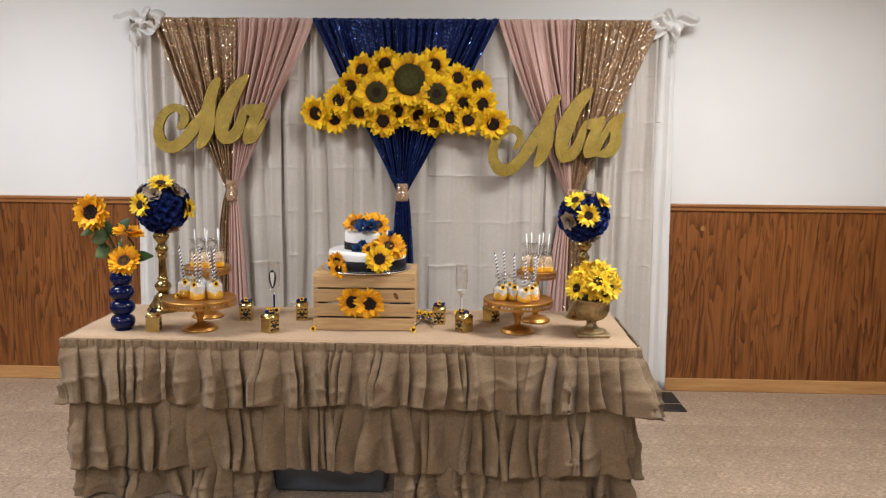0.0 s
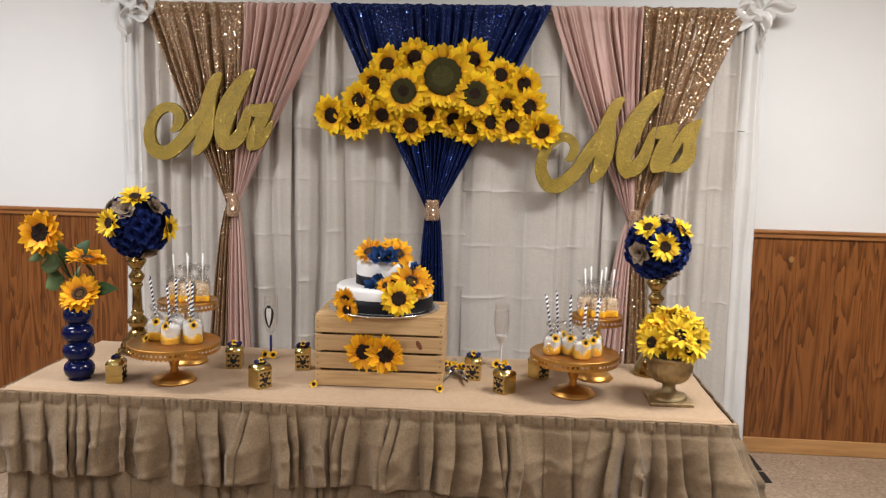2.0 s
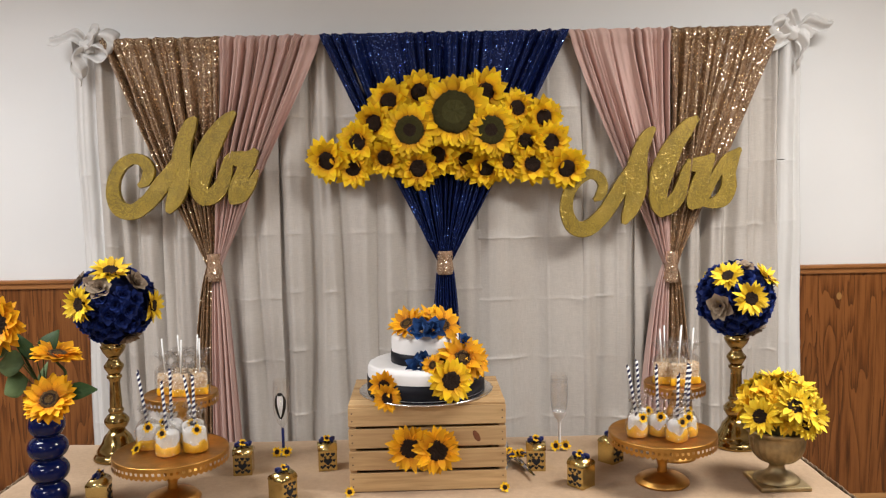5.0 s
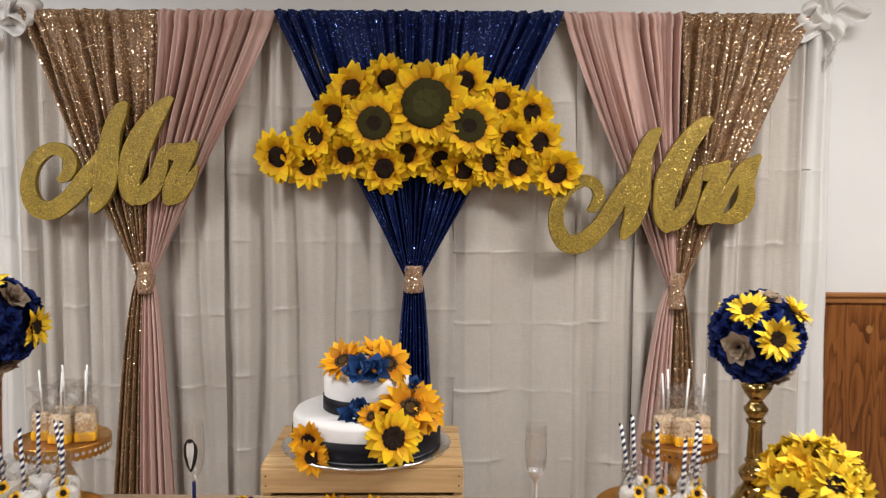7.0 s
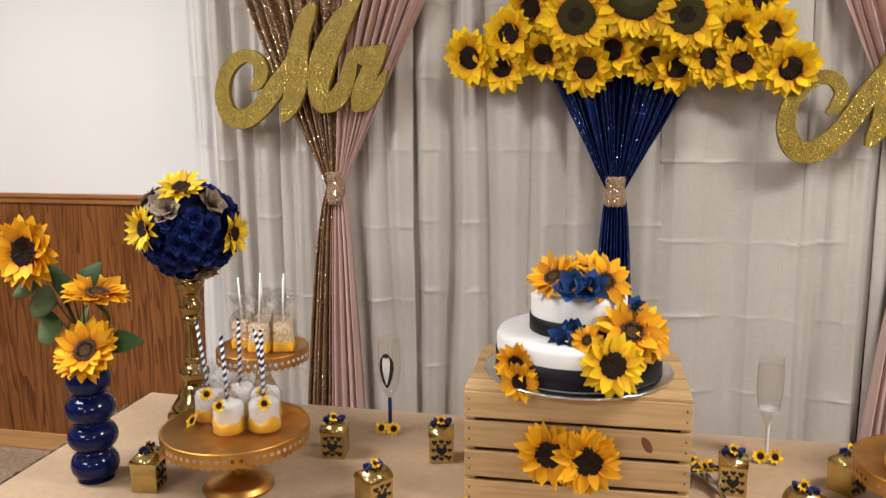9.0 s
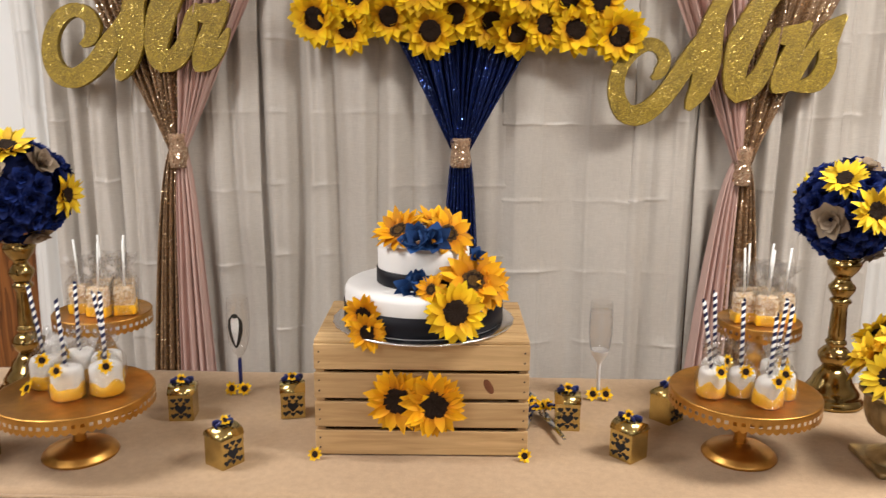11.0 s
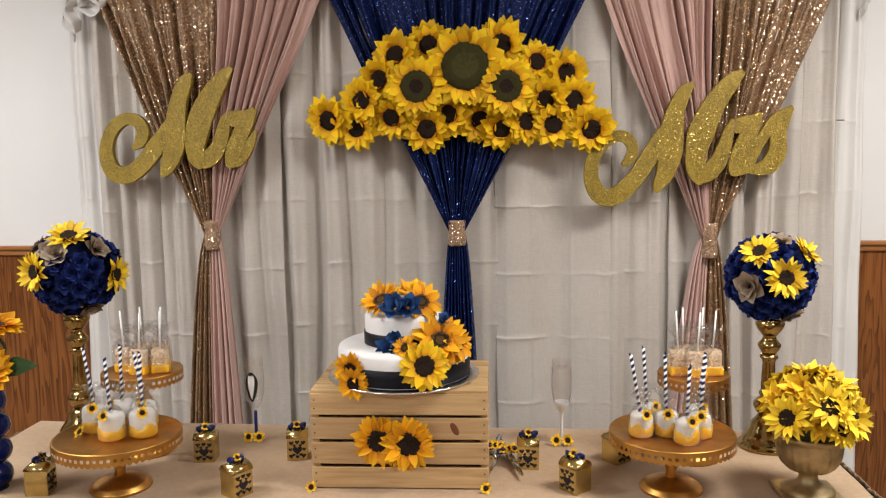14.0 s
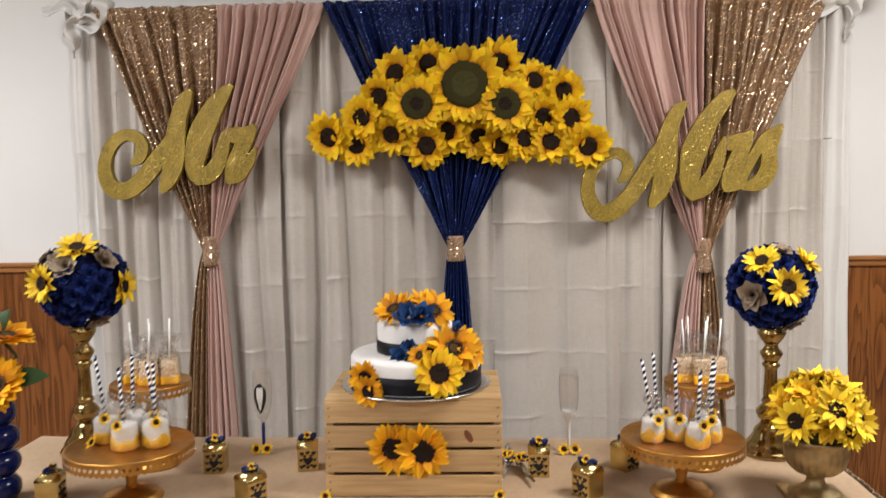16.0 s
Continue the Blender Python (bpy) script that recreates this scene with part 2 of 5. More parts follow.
def metal(name, color, rough=0.2, stain=0.15):
    n = Nodes(name, color, rough, 1.0)
    n.vary(color, stain, 30, 4)
    n.put("Roughness", n.math("ADD", n.math("MULTIPLY", n.noise(22, 4), 0.2), rough - 0.1))
    n.bump(n.noise(120, 2), 0.05, 0.0006)
    return n.mat


def simple(name, color, rough=0.5, amount=0.06, scale=25.0, spec=0.5, metallic=0.0, bump=0.1):
    n = Nodes(name, color, rough, metallic, spec)
    n.vary(color, amount, scale)
    if bump:
        n.bump(n.noise(scale * 6, 3), bump, 0.001)
    return n.mat


def crisped(name):
    """Pale puffed grains with toasted gaps."""
    n = Nodes(name, rough=0.55, spec=0.4)
    grain = n.node("ShaderNodeTexVoronoi", Vector=n.coords(), Scale=150.0)
    toast = n.ramp(n.noise(75, 3), [(0.53, (1.0, 0.95, 0.86)), (0.66, (0.55, 0.30, 0.11))])
    n.put("Base Color", n.mix(0.75, n.ramp(grain.outputs["Distance"], [(0.2, (0.97, 0.90, 0.77)), (0.7, (0.70, 0.50, 0.29))]), toast, "MULTIPLY"))
    n.bump(grain.outputs["Distance"], 0.6, 0.002)
    return n.mat


def petals_mat(name, base, mid, tip):
    """v runs from the petal's root to its tip, u across it."""
    n = Nodes(name, rough=0.62, spec=0.25)
    uv = n.node("ShaderNodeSeparateXYZ", Vector=n.coords((1, 1, 1), "UV"))
    island = n.math("FRACT", n.math("ADD", n.tree.nodes.new("ShaderNodeNewGeometry").outputs["Random Per Island"], n.tree.nodes.new("ShaderNodeObjectInfo").outputs["Random"]))
    v = n.math("ADD", uv.outputs[1], n.math("MULTIPLY", n.math("SUBTRACT", n.noise(40, 3), 0.5), 0.35))
    col = n.ramp(v, [(0.0, base), (0.38, mid), (1.0, tip)])
    # tone differs by petal; its low end paints in the shadows between petals
    tone = n.ramp(island, [(0.0, (0.62, 0.53, 0.46)), (1.0, (1.10, 1.10, 1.0))])
    n.put("Base Color", n.mix(1.0, col, tone, "MULTIPLY"))
    veins = n.node("ShaderNodeTexWave", Vector=n.coords((1, 0, 0), "UV"), Scale=2.2, Distortion=0.5)
    n.bump(veins.outputs["Fac"], 0.3, 0.001)
    n.put("Transmission Weight", 0.0)
    n.put("Subsurface Weight", 0.0)
    return n.mat


def thin_clear(name, gloss, rough, wrinkle):
    """Thin clear sheet: see-through, with gloss that grows at grazing angles."""
    mat = bpy.data.materials.new(name)
    mat.use_nodes = True
    t = mat.node_tree
    t.nodes.remove(t.nodes["Principled BSDF"])
    clear, shine, mixer = t.nodes.new("ShaderNodeBsdfTransparent"), t.nodes.new("ShaderNodeBsdfGlossy"), t.nodes.new("ShaderNodeMixShader")
    shine.inputs["Roughness"].default_value = rough
    edge = t.nodes.new("ShaderNodeLayerWeight")
    edge.inputs["Blend"].default_value = 0.5
    power = t.nodes.new("ShaderNodeMath")
    power.operation = "POWER"
    power.inputs[1].default_value = 3.0
    level = t.nodes.new("ShaderNodeMath")
    level.operation = "MULTIPLY_ADD"
    level.inputs[1].default_value, level.inputs[2].default_value = 0.5, gloss
    t.links.new(edge.outputs["Facing"], power.inputs[0])
    t.links.new(power.outputs[0], level.inputs[0])
    t.links.new(level.outputs[0], mixer.inputs[0])
    t.links.new(clear.outputs[0], mixer.inputs[1])
    t.links.new(shine.outputs[0], mixer.inputs[2])
    if wrinkle:
        tex, bump = t.nodes.new("ShaderNodeTexNoise"), t.nodes.new("ShaderNodeBump")
        tex.inputs["Scale"].default_value, tex.inputs["Distortion"].default_value = 70, 1.0
        bump.inputs["Strength"].default_value, bump.inputs["Distance"].default_value = wrinkle, 0.01
        t.links.new(tex.outputs["Fac"], bump.inputs["Height"])
        t.links.new(bump.outputs[0], shine.inputs["Normal"])
        t.links.new(bump.outputs[0], edge.inputs["Normal"])
    t.links.new(mixer.outputs[0], t.nodes["Material Output"].inputs[0])
    return mat


WALL = wall_paint()
WOOD = panel_wood("wainscot_plywood", (0.078, 0.024, 0.0050), (0.160, 0.053, 0.0105), (0.238, 0.088, 0.0215))
TRIM = plain_wood("stained_trim", (0.26, 0.10, 0.028), (0.42, 0.19, 0.06), 0.6, 0.4, (0.1, 1, 1))
BASEWOOD = plain_wood("baseboard_pine", (0.40, 0.20, 0.07), (0.58, 0.33, 0.13), 0.6, 0.45, (0.1, 1, 1))
FLOOR = speckled_floor()
CEIL = simple("ceiling_tile", (0.75, 0.75, 0.73), 0.9, 0.05, 30)
WHITE_CLOTH = slubbed("white_curtain_cloth", (0.56, 0.518, 0.470), 0.46, 0.55)
SATIN = cloth("white_satin", (0.70, 0.69, 0.67), 0.38, 500, 0.03, 0.1, 0.5)
PINK = cloth("dusty_pink_cloth", (0.61, 0.42, 0.37), 0.75, 900, 0.05, 0.2, 0.25)
GOLD_SEQ = sequins("champagne_sequins", (0.25, 0.150, 0.080), (0.98, 0.80, 0.56), 0.0046, 0.28, 0.40, 0.95, (0.15, 0.09, 0.055))
NAVY_SEQ = sequins("navy_sequins", (0.006, 0.016, 0.090), (0.18, 0.30, 0.90), 0.0046, 0.11, 0.42, 0.95, (0.003, 0.006, 0.036), 0.5, 0.15)
TIE_SEQ = sequins("glitter_band", (0.38, 0.24, 0.15), (0.98, 0.82, 0.62), 0.0045, 0.26, 0.45, 0.95, (0.24, 0.14, 0.08))
GLITTER = sequins("gold_glitter", (0.240, 0.160, 0.015), (0.56, 0.41, 0.065), 0.0023, 0.28, 0.34, 0.28, (0.095, 0.060, 0.005), 0.55)
# the cover's burlap twice: the skirt's shade is put into its darker colour
BURLAP_SHADED = burlap("burlap", (0.240, 0.172, 0.105), 1.3)
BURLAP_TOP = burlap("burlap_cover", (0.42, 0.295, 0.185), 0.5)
BLACK = simple("black_steel", (0.015, 0.015, 0.016), 0.5, 0.2, 40)
STEEL = metal("pipe_aluminium", (0.6, 0.6, 0.6), 0.35)


# ---- the room ----
X0, X1, Y0, Y1 = -6.6, 6.6, -7.5, 5.24


def structure(name, bm, material, label):
    ob = part(name, bm, material, None, label, smooth=False)
    return tagged(ob, label, "", "", "structure")


def room():
    floor = structure("floor", boxed(X0 - 0.1, X1 + 0.1, Y0 - 0.1, Y1 + 0.1, -0.1, -0.0015), FLOOR, "beige speckled vinyl tile floor with faint joints")
    b = boxed(-0.1518, 0.1518, -0.1518, 0.1518, -0.0012, 0.0, bevel=0.0006)
    first = part("tile", b, FLOOR, floor, smooth=False)
    first.location = (-3.36, 2.28, 0)
    for i in range(23):
        for j in range(10):
            if i or j:
                share("tile", first.data, floor, at(-3.36 + 0.305 * i, 2.28 + 0.305 * j, 0))
    structure("ceiling", boxed(X0 - 0.1, X1 + 0.1, Y0 - 0.1, Y1 + 0.1, CEILING, CEILING + 0.1), CEIL, "white ceiling of the hall")
    structure("wall_north", boxed(X0, X1, Y1, Y1 + 0.12, 0, CEILING), WALL, "white painted wall behind the wedding backdrop")
    structure("wall_south", boxed(X0, X1, Y0 - 0.12, Y0, 0, CEILING), WALL, "white painted wall at the back of the hall")
    structure("wall_west", boxed(X0 - 0.12, X0, Y0 - 0.12, Y1 + 0.12, 0, CEILING), WALL, "white painted side wall of the hall")
    structure("wall_east", boxed(X1, X1 + 0.12, Y0 - 0.12, Y1 + 0.12, 0, CEILING), WALL, "white painted side wall of the hall")
    wains = tagged(new("wainscot"), "orange-brown stained plywood wainscot with tall grain", "", "", "structure")
    x = X0
    for k in range(11):
        part("panel", boxed(x + 0.0004, min(x + 1.22, X1) - 0.0004, Y1 - 0.008, Y1 - 0.0005, 0.085, 1.20, bevel=0.001), WOOD, wains, smooth=False)
        x += 1.22
        if x >= X1:
            break
    # back and side walls, out of view: panels added to darken reflections in the brass
    for k in range(11):
        x = X0 + 1.22 * k
        part("panel", boxed(x + 0.0004, min(x + 1.22, X1) - 0.0004, Y0 + 0.0005, Y0 + 0.008, 0.0, 1.22), WOOD, wains, smooth=False)
        y = Y0 + 0.01 + 1.22 * k
        if y < Y1 - 0.05:
            for x2 in (X0 + 0.0005, X1 - 0.008):
                part("panel", boxed(x2, x2 + 0.0075, y + 0.0015, min(y + 1.22, Y1 - 0.012) - 0.0015, 0.0, 1.22), WOOD, wains, smooth=False)
    knot = simple("light_knot", (0.33, 0.165, 0.045), 0.5, 0.3, 80)
    o = part("knot", lathe([(0, 0.0006), (0.7, 0.0005), (1, 0.0)], 16), knot, wains)
    o.matrix_basis = at(1.625, Y1 - 0.0081, 1.082, 90) @ Matrix.Diagonal((0.013, 0.018, 1, 1))
    rail = tagged(new("trim"), "stained wooden chair rail above the wainscot", "", "", "structure")
    b = boxed(X0, X1, Y1 - 0.022, Y1 - 0.0005, 1.195, 1.225, bevel=0.004)
    part("rail", box(b, X0, X1, Y1 - 0.034, Y1 - 0.0005, 1.222, 1.240, bevel=0.004), TRIM, rail, smooth=False)
    b = boxed(X0, X1, Y1 - 0.018, Y1 - 0.0005, 0.0, 0.085, bevel=0.004)
    structure("baseboard", b, BASEWOOD, "light pine baseboard under the wainscot")


room()


def ceiling_lights():
    frame_mat = simple("lamp_frame", (0.7, 0.7, 0.7), 0.5)
    n = Nodes("lamp_diffuser", (0.9, 0.9, 0.9), 0.5)
    n.put("Emission Color", (*COOL, 1))
    n.put("Emission Strength", 3.0)
    for x, y, watts, tint in LAMPS:
        lamp = thing("ceiling_light", "recessed fluorescent ceiling light with a frosted diffuser", "ceiling light", at(x, y, CEILING), "ceiling lights")
        b = bmesh.new()
        for s in (-1, 1):
            box(b, -0.66, 0.66, s * 0.34 - 0.03, s * 0.34 + 0.03, -0.03, 0)
            box(b, s * 0.64 - 0.03, s * 0.64 + 0.03, -0.31, 0.31, -0.03, 0)
        part("frame", b, frame_mat, lamp, smooth=False)
        part("diffuser", boxed(-0.61, 0.61, -0.31, 0.31, -0.012, -0.002), n.mat, lamp, smooth=False)
        data = bpy.data.lights.new("fluorescent", "AREA")
        data.shape, data.size, data.size_y, data.energy, data.color = "RECTANGLE", 1.2, 0.6, watts, tint
        ob = new("fluorescent", data)
        ob.matrix_basis = at(x, y, CEILING - 0.035)


ceiling_lights()


# ---- the backdrop ----
BACK = 5.12
PIPE_Z = 2.342


def backdrop_frame():
    stand = thing("backdrop_stand", "metal pipe backdrop stand on flat black steel feet", "backdrop stand")
    for x in (-1.95, 1.335):
        part("upright", tube(bmesh.new(), [(x, BACK + 0.092, 0.004), (x, BACK + 0.092, PIPE_Z + 0.01)], 0.02, 12), STEEL, stand)
        b = boxed(x - 0.16, x + 0.13, BACK - 0.32, BACK - 0.19, 0.0, 0.008, bevel=0.002)
        box(b, x - 0.16, x + 0.13, BACK - 0.16, BACK + 0.05, 0.0, 0.008, bevel=0.002)
        box(b, x - 0.10, x - 0.06, BACK - 0.2, BACK - 0.15, 0.001, 0.006)
        part("foot", b, BLACK, stand, smooth=False)
    part("crossbar", tube(bmesh.new(), [(-1.98, BACK, PIPE_Z), (1.36, BACK, PIPE_Z)], 0.016, 12), STEEL, stand)


backdrop_frame()


def white_curtain(x0, x1, folds, seed, depth=0.03, y=BACK + 0.028, low=0.03, flare=0.0, creases=(2.01, 1.72, 1.43, 1.14, 0.855, 0.55), material=None, label=""):
    n = max(30, int((x1 - x0) * 170))
    creases = [c + 0.03 * math.sin(seed * 5.3 + 2 * c) for c in creases]
    zs = set(steps(PIPE_Z + 0.025, low, 34))
    for c in creases:
        zs.update((c - 0.012, c - 0.004, c, c + 0.004, c + 0.012))
    zs = sorted(zs, reverse=True)

    def place(u, z):
        v = (PIPE_Z - z) / PIPE_Z
        x = x0 + (x1 - x0) * u + flare * v * (u - 0.5) * 2 + 0.012 * wob(u * 3 + seed, z * 1.3, seed)
        ph = folds * 1.5 * math.pi * (u + 0.14 * wob(u * 2.5, seed, z * 0.35))
        a = 2.0 * depth * (0.6 + 0.75 * wob(u * 3.0, seed * 2.1, z * 0.3))
        a *= min(1.0, 0.25 + 7.0 * min(u, 1 - u))
        crest = 1 - 2.0 * (0.5 - 0.5 * math.sin(ph + seed)) ** 2.2
        yy = y - a * crest - 0.16 * a * math.sin(2.3 * ph + 1.7 * seed + 0.8 * wob(z * 0.8, seed)) + 0.012 * wob(x * 5, z * 2.2, seed)
        for c in creases:
            yy -= (0.0025 if material else 0.0042) * math.exp(-((z - c - 0.008 * wob(u * 5, c, seed)) / 0.005) ** 2) * max(0.0, 0.55 + 1.3 * wob(u * 4, c * 3, seed))
        for c in (0.31, 0.67):
            yy -= 0.004 * math.exp(-((u - c) * (x1 - x0) / 0.005) ** 2)
        if z > PIPE_Z - 0.03:
            yy = y - 0.35 * (y - yy) - 0.018
        return (x, min(yy, Y1 - 0.040), z)

    ob = part("white_curtain", sheet(steps(0, 1, n), zs, place), material or WHITE_CLOTH)
    thick(ob, 0.0015)
    return tagged(ob, label or "white cloth curtain panel with fold creases, hung on the backdrop pipe", "curtain", "white backdrop curtains")


white_curtain(-2.015, -1.90, 1, 1.0, 0.016, y=BACK + 0.02, material=SATIN, label="white satin curtain panel with creases at the backdrop's end")
for a in [(-1.92, -1.80, 1, 1.6, 0.02), (-1.83, -1.62, 2, 2.2, 0.03), (-1.64, -1.08, 5, 3.1, 0.022), (-1.10, -0.62, 4, 4.7, 0.028), (-0.64, -0.12, 4, 5.9, 0.026),
          (-0.14, 0.36, 2, 6.4, 0.014), (0.35, 0.60, 2, 7.7, 0.016), (0.60, 1.14, 5, 8.3, 0.022)]:
    white_curtain(*a)
white_curtain(1.13, 1.27, 1, 9.1, 0.02, flare=0.03)
white_curtain(1.25, 1.375, 2, 10.2, 0.02, y=BACK + 0.02, flare=0.035, creases=(2.0, 1.72, 1.45, 1.19, 0.9, 0.62), material=SATIN,
              label="white satin curtain panel with creases at the backdrop's end")


def swag(name, left, right, tie, tail, material, folds, seed, label, y=BACK - 0.035, sign=0.0, foot=0.06, deep=1.0):
    """Gathered cloth from the pipe, drawn in at the tie and falling below it."""
    tx, tz = tie
    hw = 0.030
    n = folds * 12
    vs = [0, 0.006, 0.018, 0.03, 0.045, 0.06] + steps(0.08, 1.0, 34)

    def place(u, v):
        zt = PIPE_Z + 0.022
        z = zt + (tz - zt) * v
        top_x = left + (right - left) * (u + 0.012 * wob(u * folds, seed))
        low_x = tx + sign * hw * 0.5 + (u - 0.5) * hw * (1.0 if sign else 2.0)
        k = v ** 1.05
        x = top_x + (low_x - top_x) * k
        x += 0.018 * math.sin(math.pi * v) * wob(u * 5, seed, v * 2)
        amp = deep * (0.010 + 0.013 * math.sin(math.pi * min(1, v * 1.1))) * (0.8 + 1.5 * wob(u * 6, seed, v * 0.9))
        ph = 2 * math.pi * folds * 0.82 * (u + 0.11 * wob(u * 3.3, seed + 3) + 0.045 * wob(u * 8, seed, v * 1.3))
        yy = y - amp * math.sin(ph) - 0.55 * amp * math.sin(2.37 * ph + seed + 1.2 * wob(u * 5, v * 2)) - 0.02 * math.sin(math.pi * v) * (1 - (2 * u - 1) ** 2)
        if v > 0.8:
            yy -= 0.012 * (v - 0.8) / 0.2 * math.cos((u - 0.5) * math.pi)
        if v < 0.05:
            yy -= 0.012
        if v < 0.01:
            yy += 0.016
            z += 0.004 * wob(u * folds * 1.5, seed)
        return (x, yy, z)

    whole = thing(name, label, "swag curtain", None, "gathered backdrop swags")
    thick(part("drape", sheet(steps(0, 1, n), vs, place), material, whole), 0.0012)
    a, b = tail
    zs = steps(tz + 0.02, foot, 26)

    def hang(u, z):
        v = (tz - z) / (tz - foot)
        w = min(1.0, max(0.0, v) ** 0.55)
        low_x = tx + sign * hw * 0.5 + (u - 0.5) * hw * (1.0 if sign else 2.0)
        x = low_x + (a + (b - a) * u - low_x) * w
        ph = 2 * math.pi * max(3, folds * 0.42) * u
        amp = 0.006 + 0.016 * w
        return (x + 0.004 * wob(u * 4, z * 2, seed), y - amp * math.sin(ph + seed) - 0.010 * math.cos((u - 0.5) * math.pi) - 0.4 * amp * math.sin(1.7 * ph), z)

    thick(part("tail", sheet(steps(0, 1, max(30, folds * 7)), zs, hang), material, whole), 0.0012)
    return whole


swag("gold_swag", -1.885, -1.315, (-1.385, 1.30), (-1.55, -1.435), GOLD_SEQ, 11, 1.3, "champagne gold sequin curtain gathered at a glitter band", sign=-1, deep=1.5)
swag("pink_swag", -1.325, -0.85, (-1.385, 1.30), (-1.435, -1.27), PINK, 11, 2.6, "dusty pink cloth curtain gathered at a glitter band", sign=1, y=BACK - 0.04, deep=1.4)
swag("navy_swag", -0.862, 0.288, (-0.303, 1.30), (-0.40, -0.20), NAVY_SEQ, 22, 3.9, "navy blue sequin curtain gathered in the middle", y=BACK - 0.045, deep=1.5)
swag("pink_swag", 0.282, 0.748, (0.753, 1.265), (0.57, 0.735), PINK, 11, 4.4, "dusty pink cloth curtain gathered at a glitter band", sign=-1, y=BACK - 0.04, deep=1.5)
swag("gold_swag", 0.738, 1.270, (0.753, 1.265), (0.705, 0.895), GOLD_SEQ, 11, 5.2, "champagne gold sequin curtain gathered at a glitter band", sign=1, deep=1.5)


def tie_band(x, z, w, hgt):
    b = bmesh.new()
    prof = [(1.0 + 0.05 * math.sin(9 * t + x * 7), t) for t in steps(-0.5, 0.5, 10)]
    lathe([(0.9, -0.5)] + prof + [(0.9, 0.5)], 26, b)
    for v in b.verts:
        v.co = Vector((v.co.x * w / 2, v.co.y * 0.042, v.co.z * hgt))
    ob = part("tie_band", b, TIE_SEQ)
    ob.location = (x, BACK - 0.045, z)
    tagged(ob, "rose gold glitter band tied round a gathered curtain", "curtain tie", "glitter bands")


tie_band(-1.383, 1.300, 0.068, 0.13)
tie_band(-0.303, 1.302, 0.076, 0.11)
tie_band(0.754, 1.263, 0.066, 0.145)


def end_bow(x, side):
    """Loose knot of white cloth at the pipe's end."""
    whole = thing("curtain_bow", "white satin cloth knotted loosely at the pipe's end", "bow", at(x, BACK - 0.03, PIPE_Z - 0.01, 0, 0, 0, 0.95), "pipe end bows")
    loops = [((0, 0, 0), (-0.07, -0.03, 0.035), (-0.13, -0.02, 0.0), (-0.07, 0.0, -0.04), (0, 0, -0.01), 0.045),
             ((0, 0, 0), (0.05, -0.03, 0.05), (0.10, -0.02, 0.045), (0.15, 0.0, 0.03), (0.19, 0.01, 0.035), 0.03),
             ((0, 0, 0), (0.03, -0.045, -0.02), (0.05, -0.05, -0.07), (0.02, -0.03, -0.12), (0.03, -0.01, -0.16), 0.04),
             ((0, 0, 0), (-0.04, -0.045, 0.02), (-0.06, -0.05, 0.05), (-0.02, -0.03, 0.06), (0.02, 0, 0.01), 0.035)]
    for k, (*pts, wd) in enumerate(loops):
        path = smoothed([(p[0] * -side, p[1], p[2]) for p in pts], 7)

        def place(u, v, path=path, wd=wd, k=k):
            p = path[int(round(v * (len(path) - 1)))]
            s = (u - 0.5) * 2 * wd * (0.75 + 0.8 * math.sin(math.pi * min(0.85, v)))
            return (p[0] + 0.3 * s, p[1] - 0.016 * math.cos(u * 9 + k) - 0.01 * wob(u * 6, v * 5, k) + 0.3 * s * side, p[2] + 0.8 * s)

        thick(part("loop", sheet(steps(0, 1, 10), steps(0, 1, len(path) - 1), place), SATIN, whole), 0.0015)
    b = bmesh.new()
    bmesh.ops.create_icosphere(b, subdivisions=3, radius=0.036)
    for v in b.verts:
        v.co *= 1 + 0.35 * wob(v.co.x * 40, v.co.y * 40, v.co.z * 40)
    part("knot", b, SATIN, whole)


end_bow(-1.925, 1)
end_bow(1.318, -1)


def letter_sign(name, strokes, x0, z0, y, label):
    """Cut-out lettering: broad-nib strokes with thickness."""
    whole = thing(name, label, "letter sign", at(x0, y, z0))
    for k, stroke in enumerate(strokes):
        pts = smoothed([(p * 0.01, -q * 0.01, w * 0.0047) for p, q, w in stroke], 10)
        b = bmesh.new()
        left, right = [], []
        for i, p in enumerate(pts):
            d = pts[min(i + 1, len(pts) - 1)] - pts[max(i - 1, 0)]
            nrm = np.array((-d[1], d[0])) / (math.hypot(d[0], d[1]) + 1e-9)
            left.append((p[0] + nrm[0] * p[2], p[1] + nrm[1] * p[2]))
            right.append((p[0] - nrm[0] * p[2], p[1] - nrm[1] * p[2]))
        half = 0.013 - 0.0006 * k
        rings = []
        for (lx, lz), (rx, rz) in zip(left, right):
            cx, cz = (lx + rx) / 2, (lz + rz) / 2
            e = 0.955
            rings.append([b.verts.new(c) for c in ((lx, half, lz), (lx, -half + 0.002, lz), (cx + (lx - cx) * e, -half, cz + (lz - cz) * e),
                                                   (cx + (rx - cx) * e, -half, cz + (rz - cz) * e), (rx, -half + 0.002, rz), (rx, half, rz))])
        for a, c in zip(rings, rings[1:]):
            for i in range(6):
                b.faces.new((a[i], a[(i + 1) % 6], c[(i + 1) % 6], c[i]))
        b.faces.new(rings[0])
        b.faces.new(rings[-1][::-1])
        bmesh.ops.recalc_face_normals(b, faces=b.faces)
        part("stroke", b, GLITTER, whole, smooth=False)


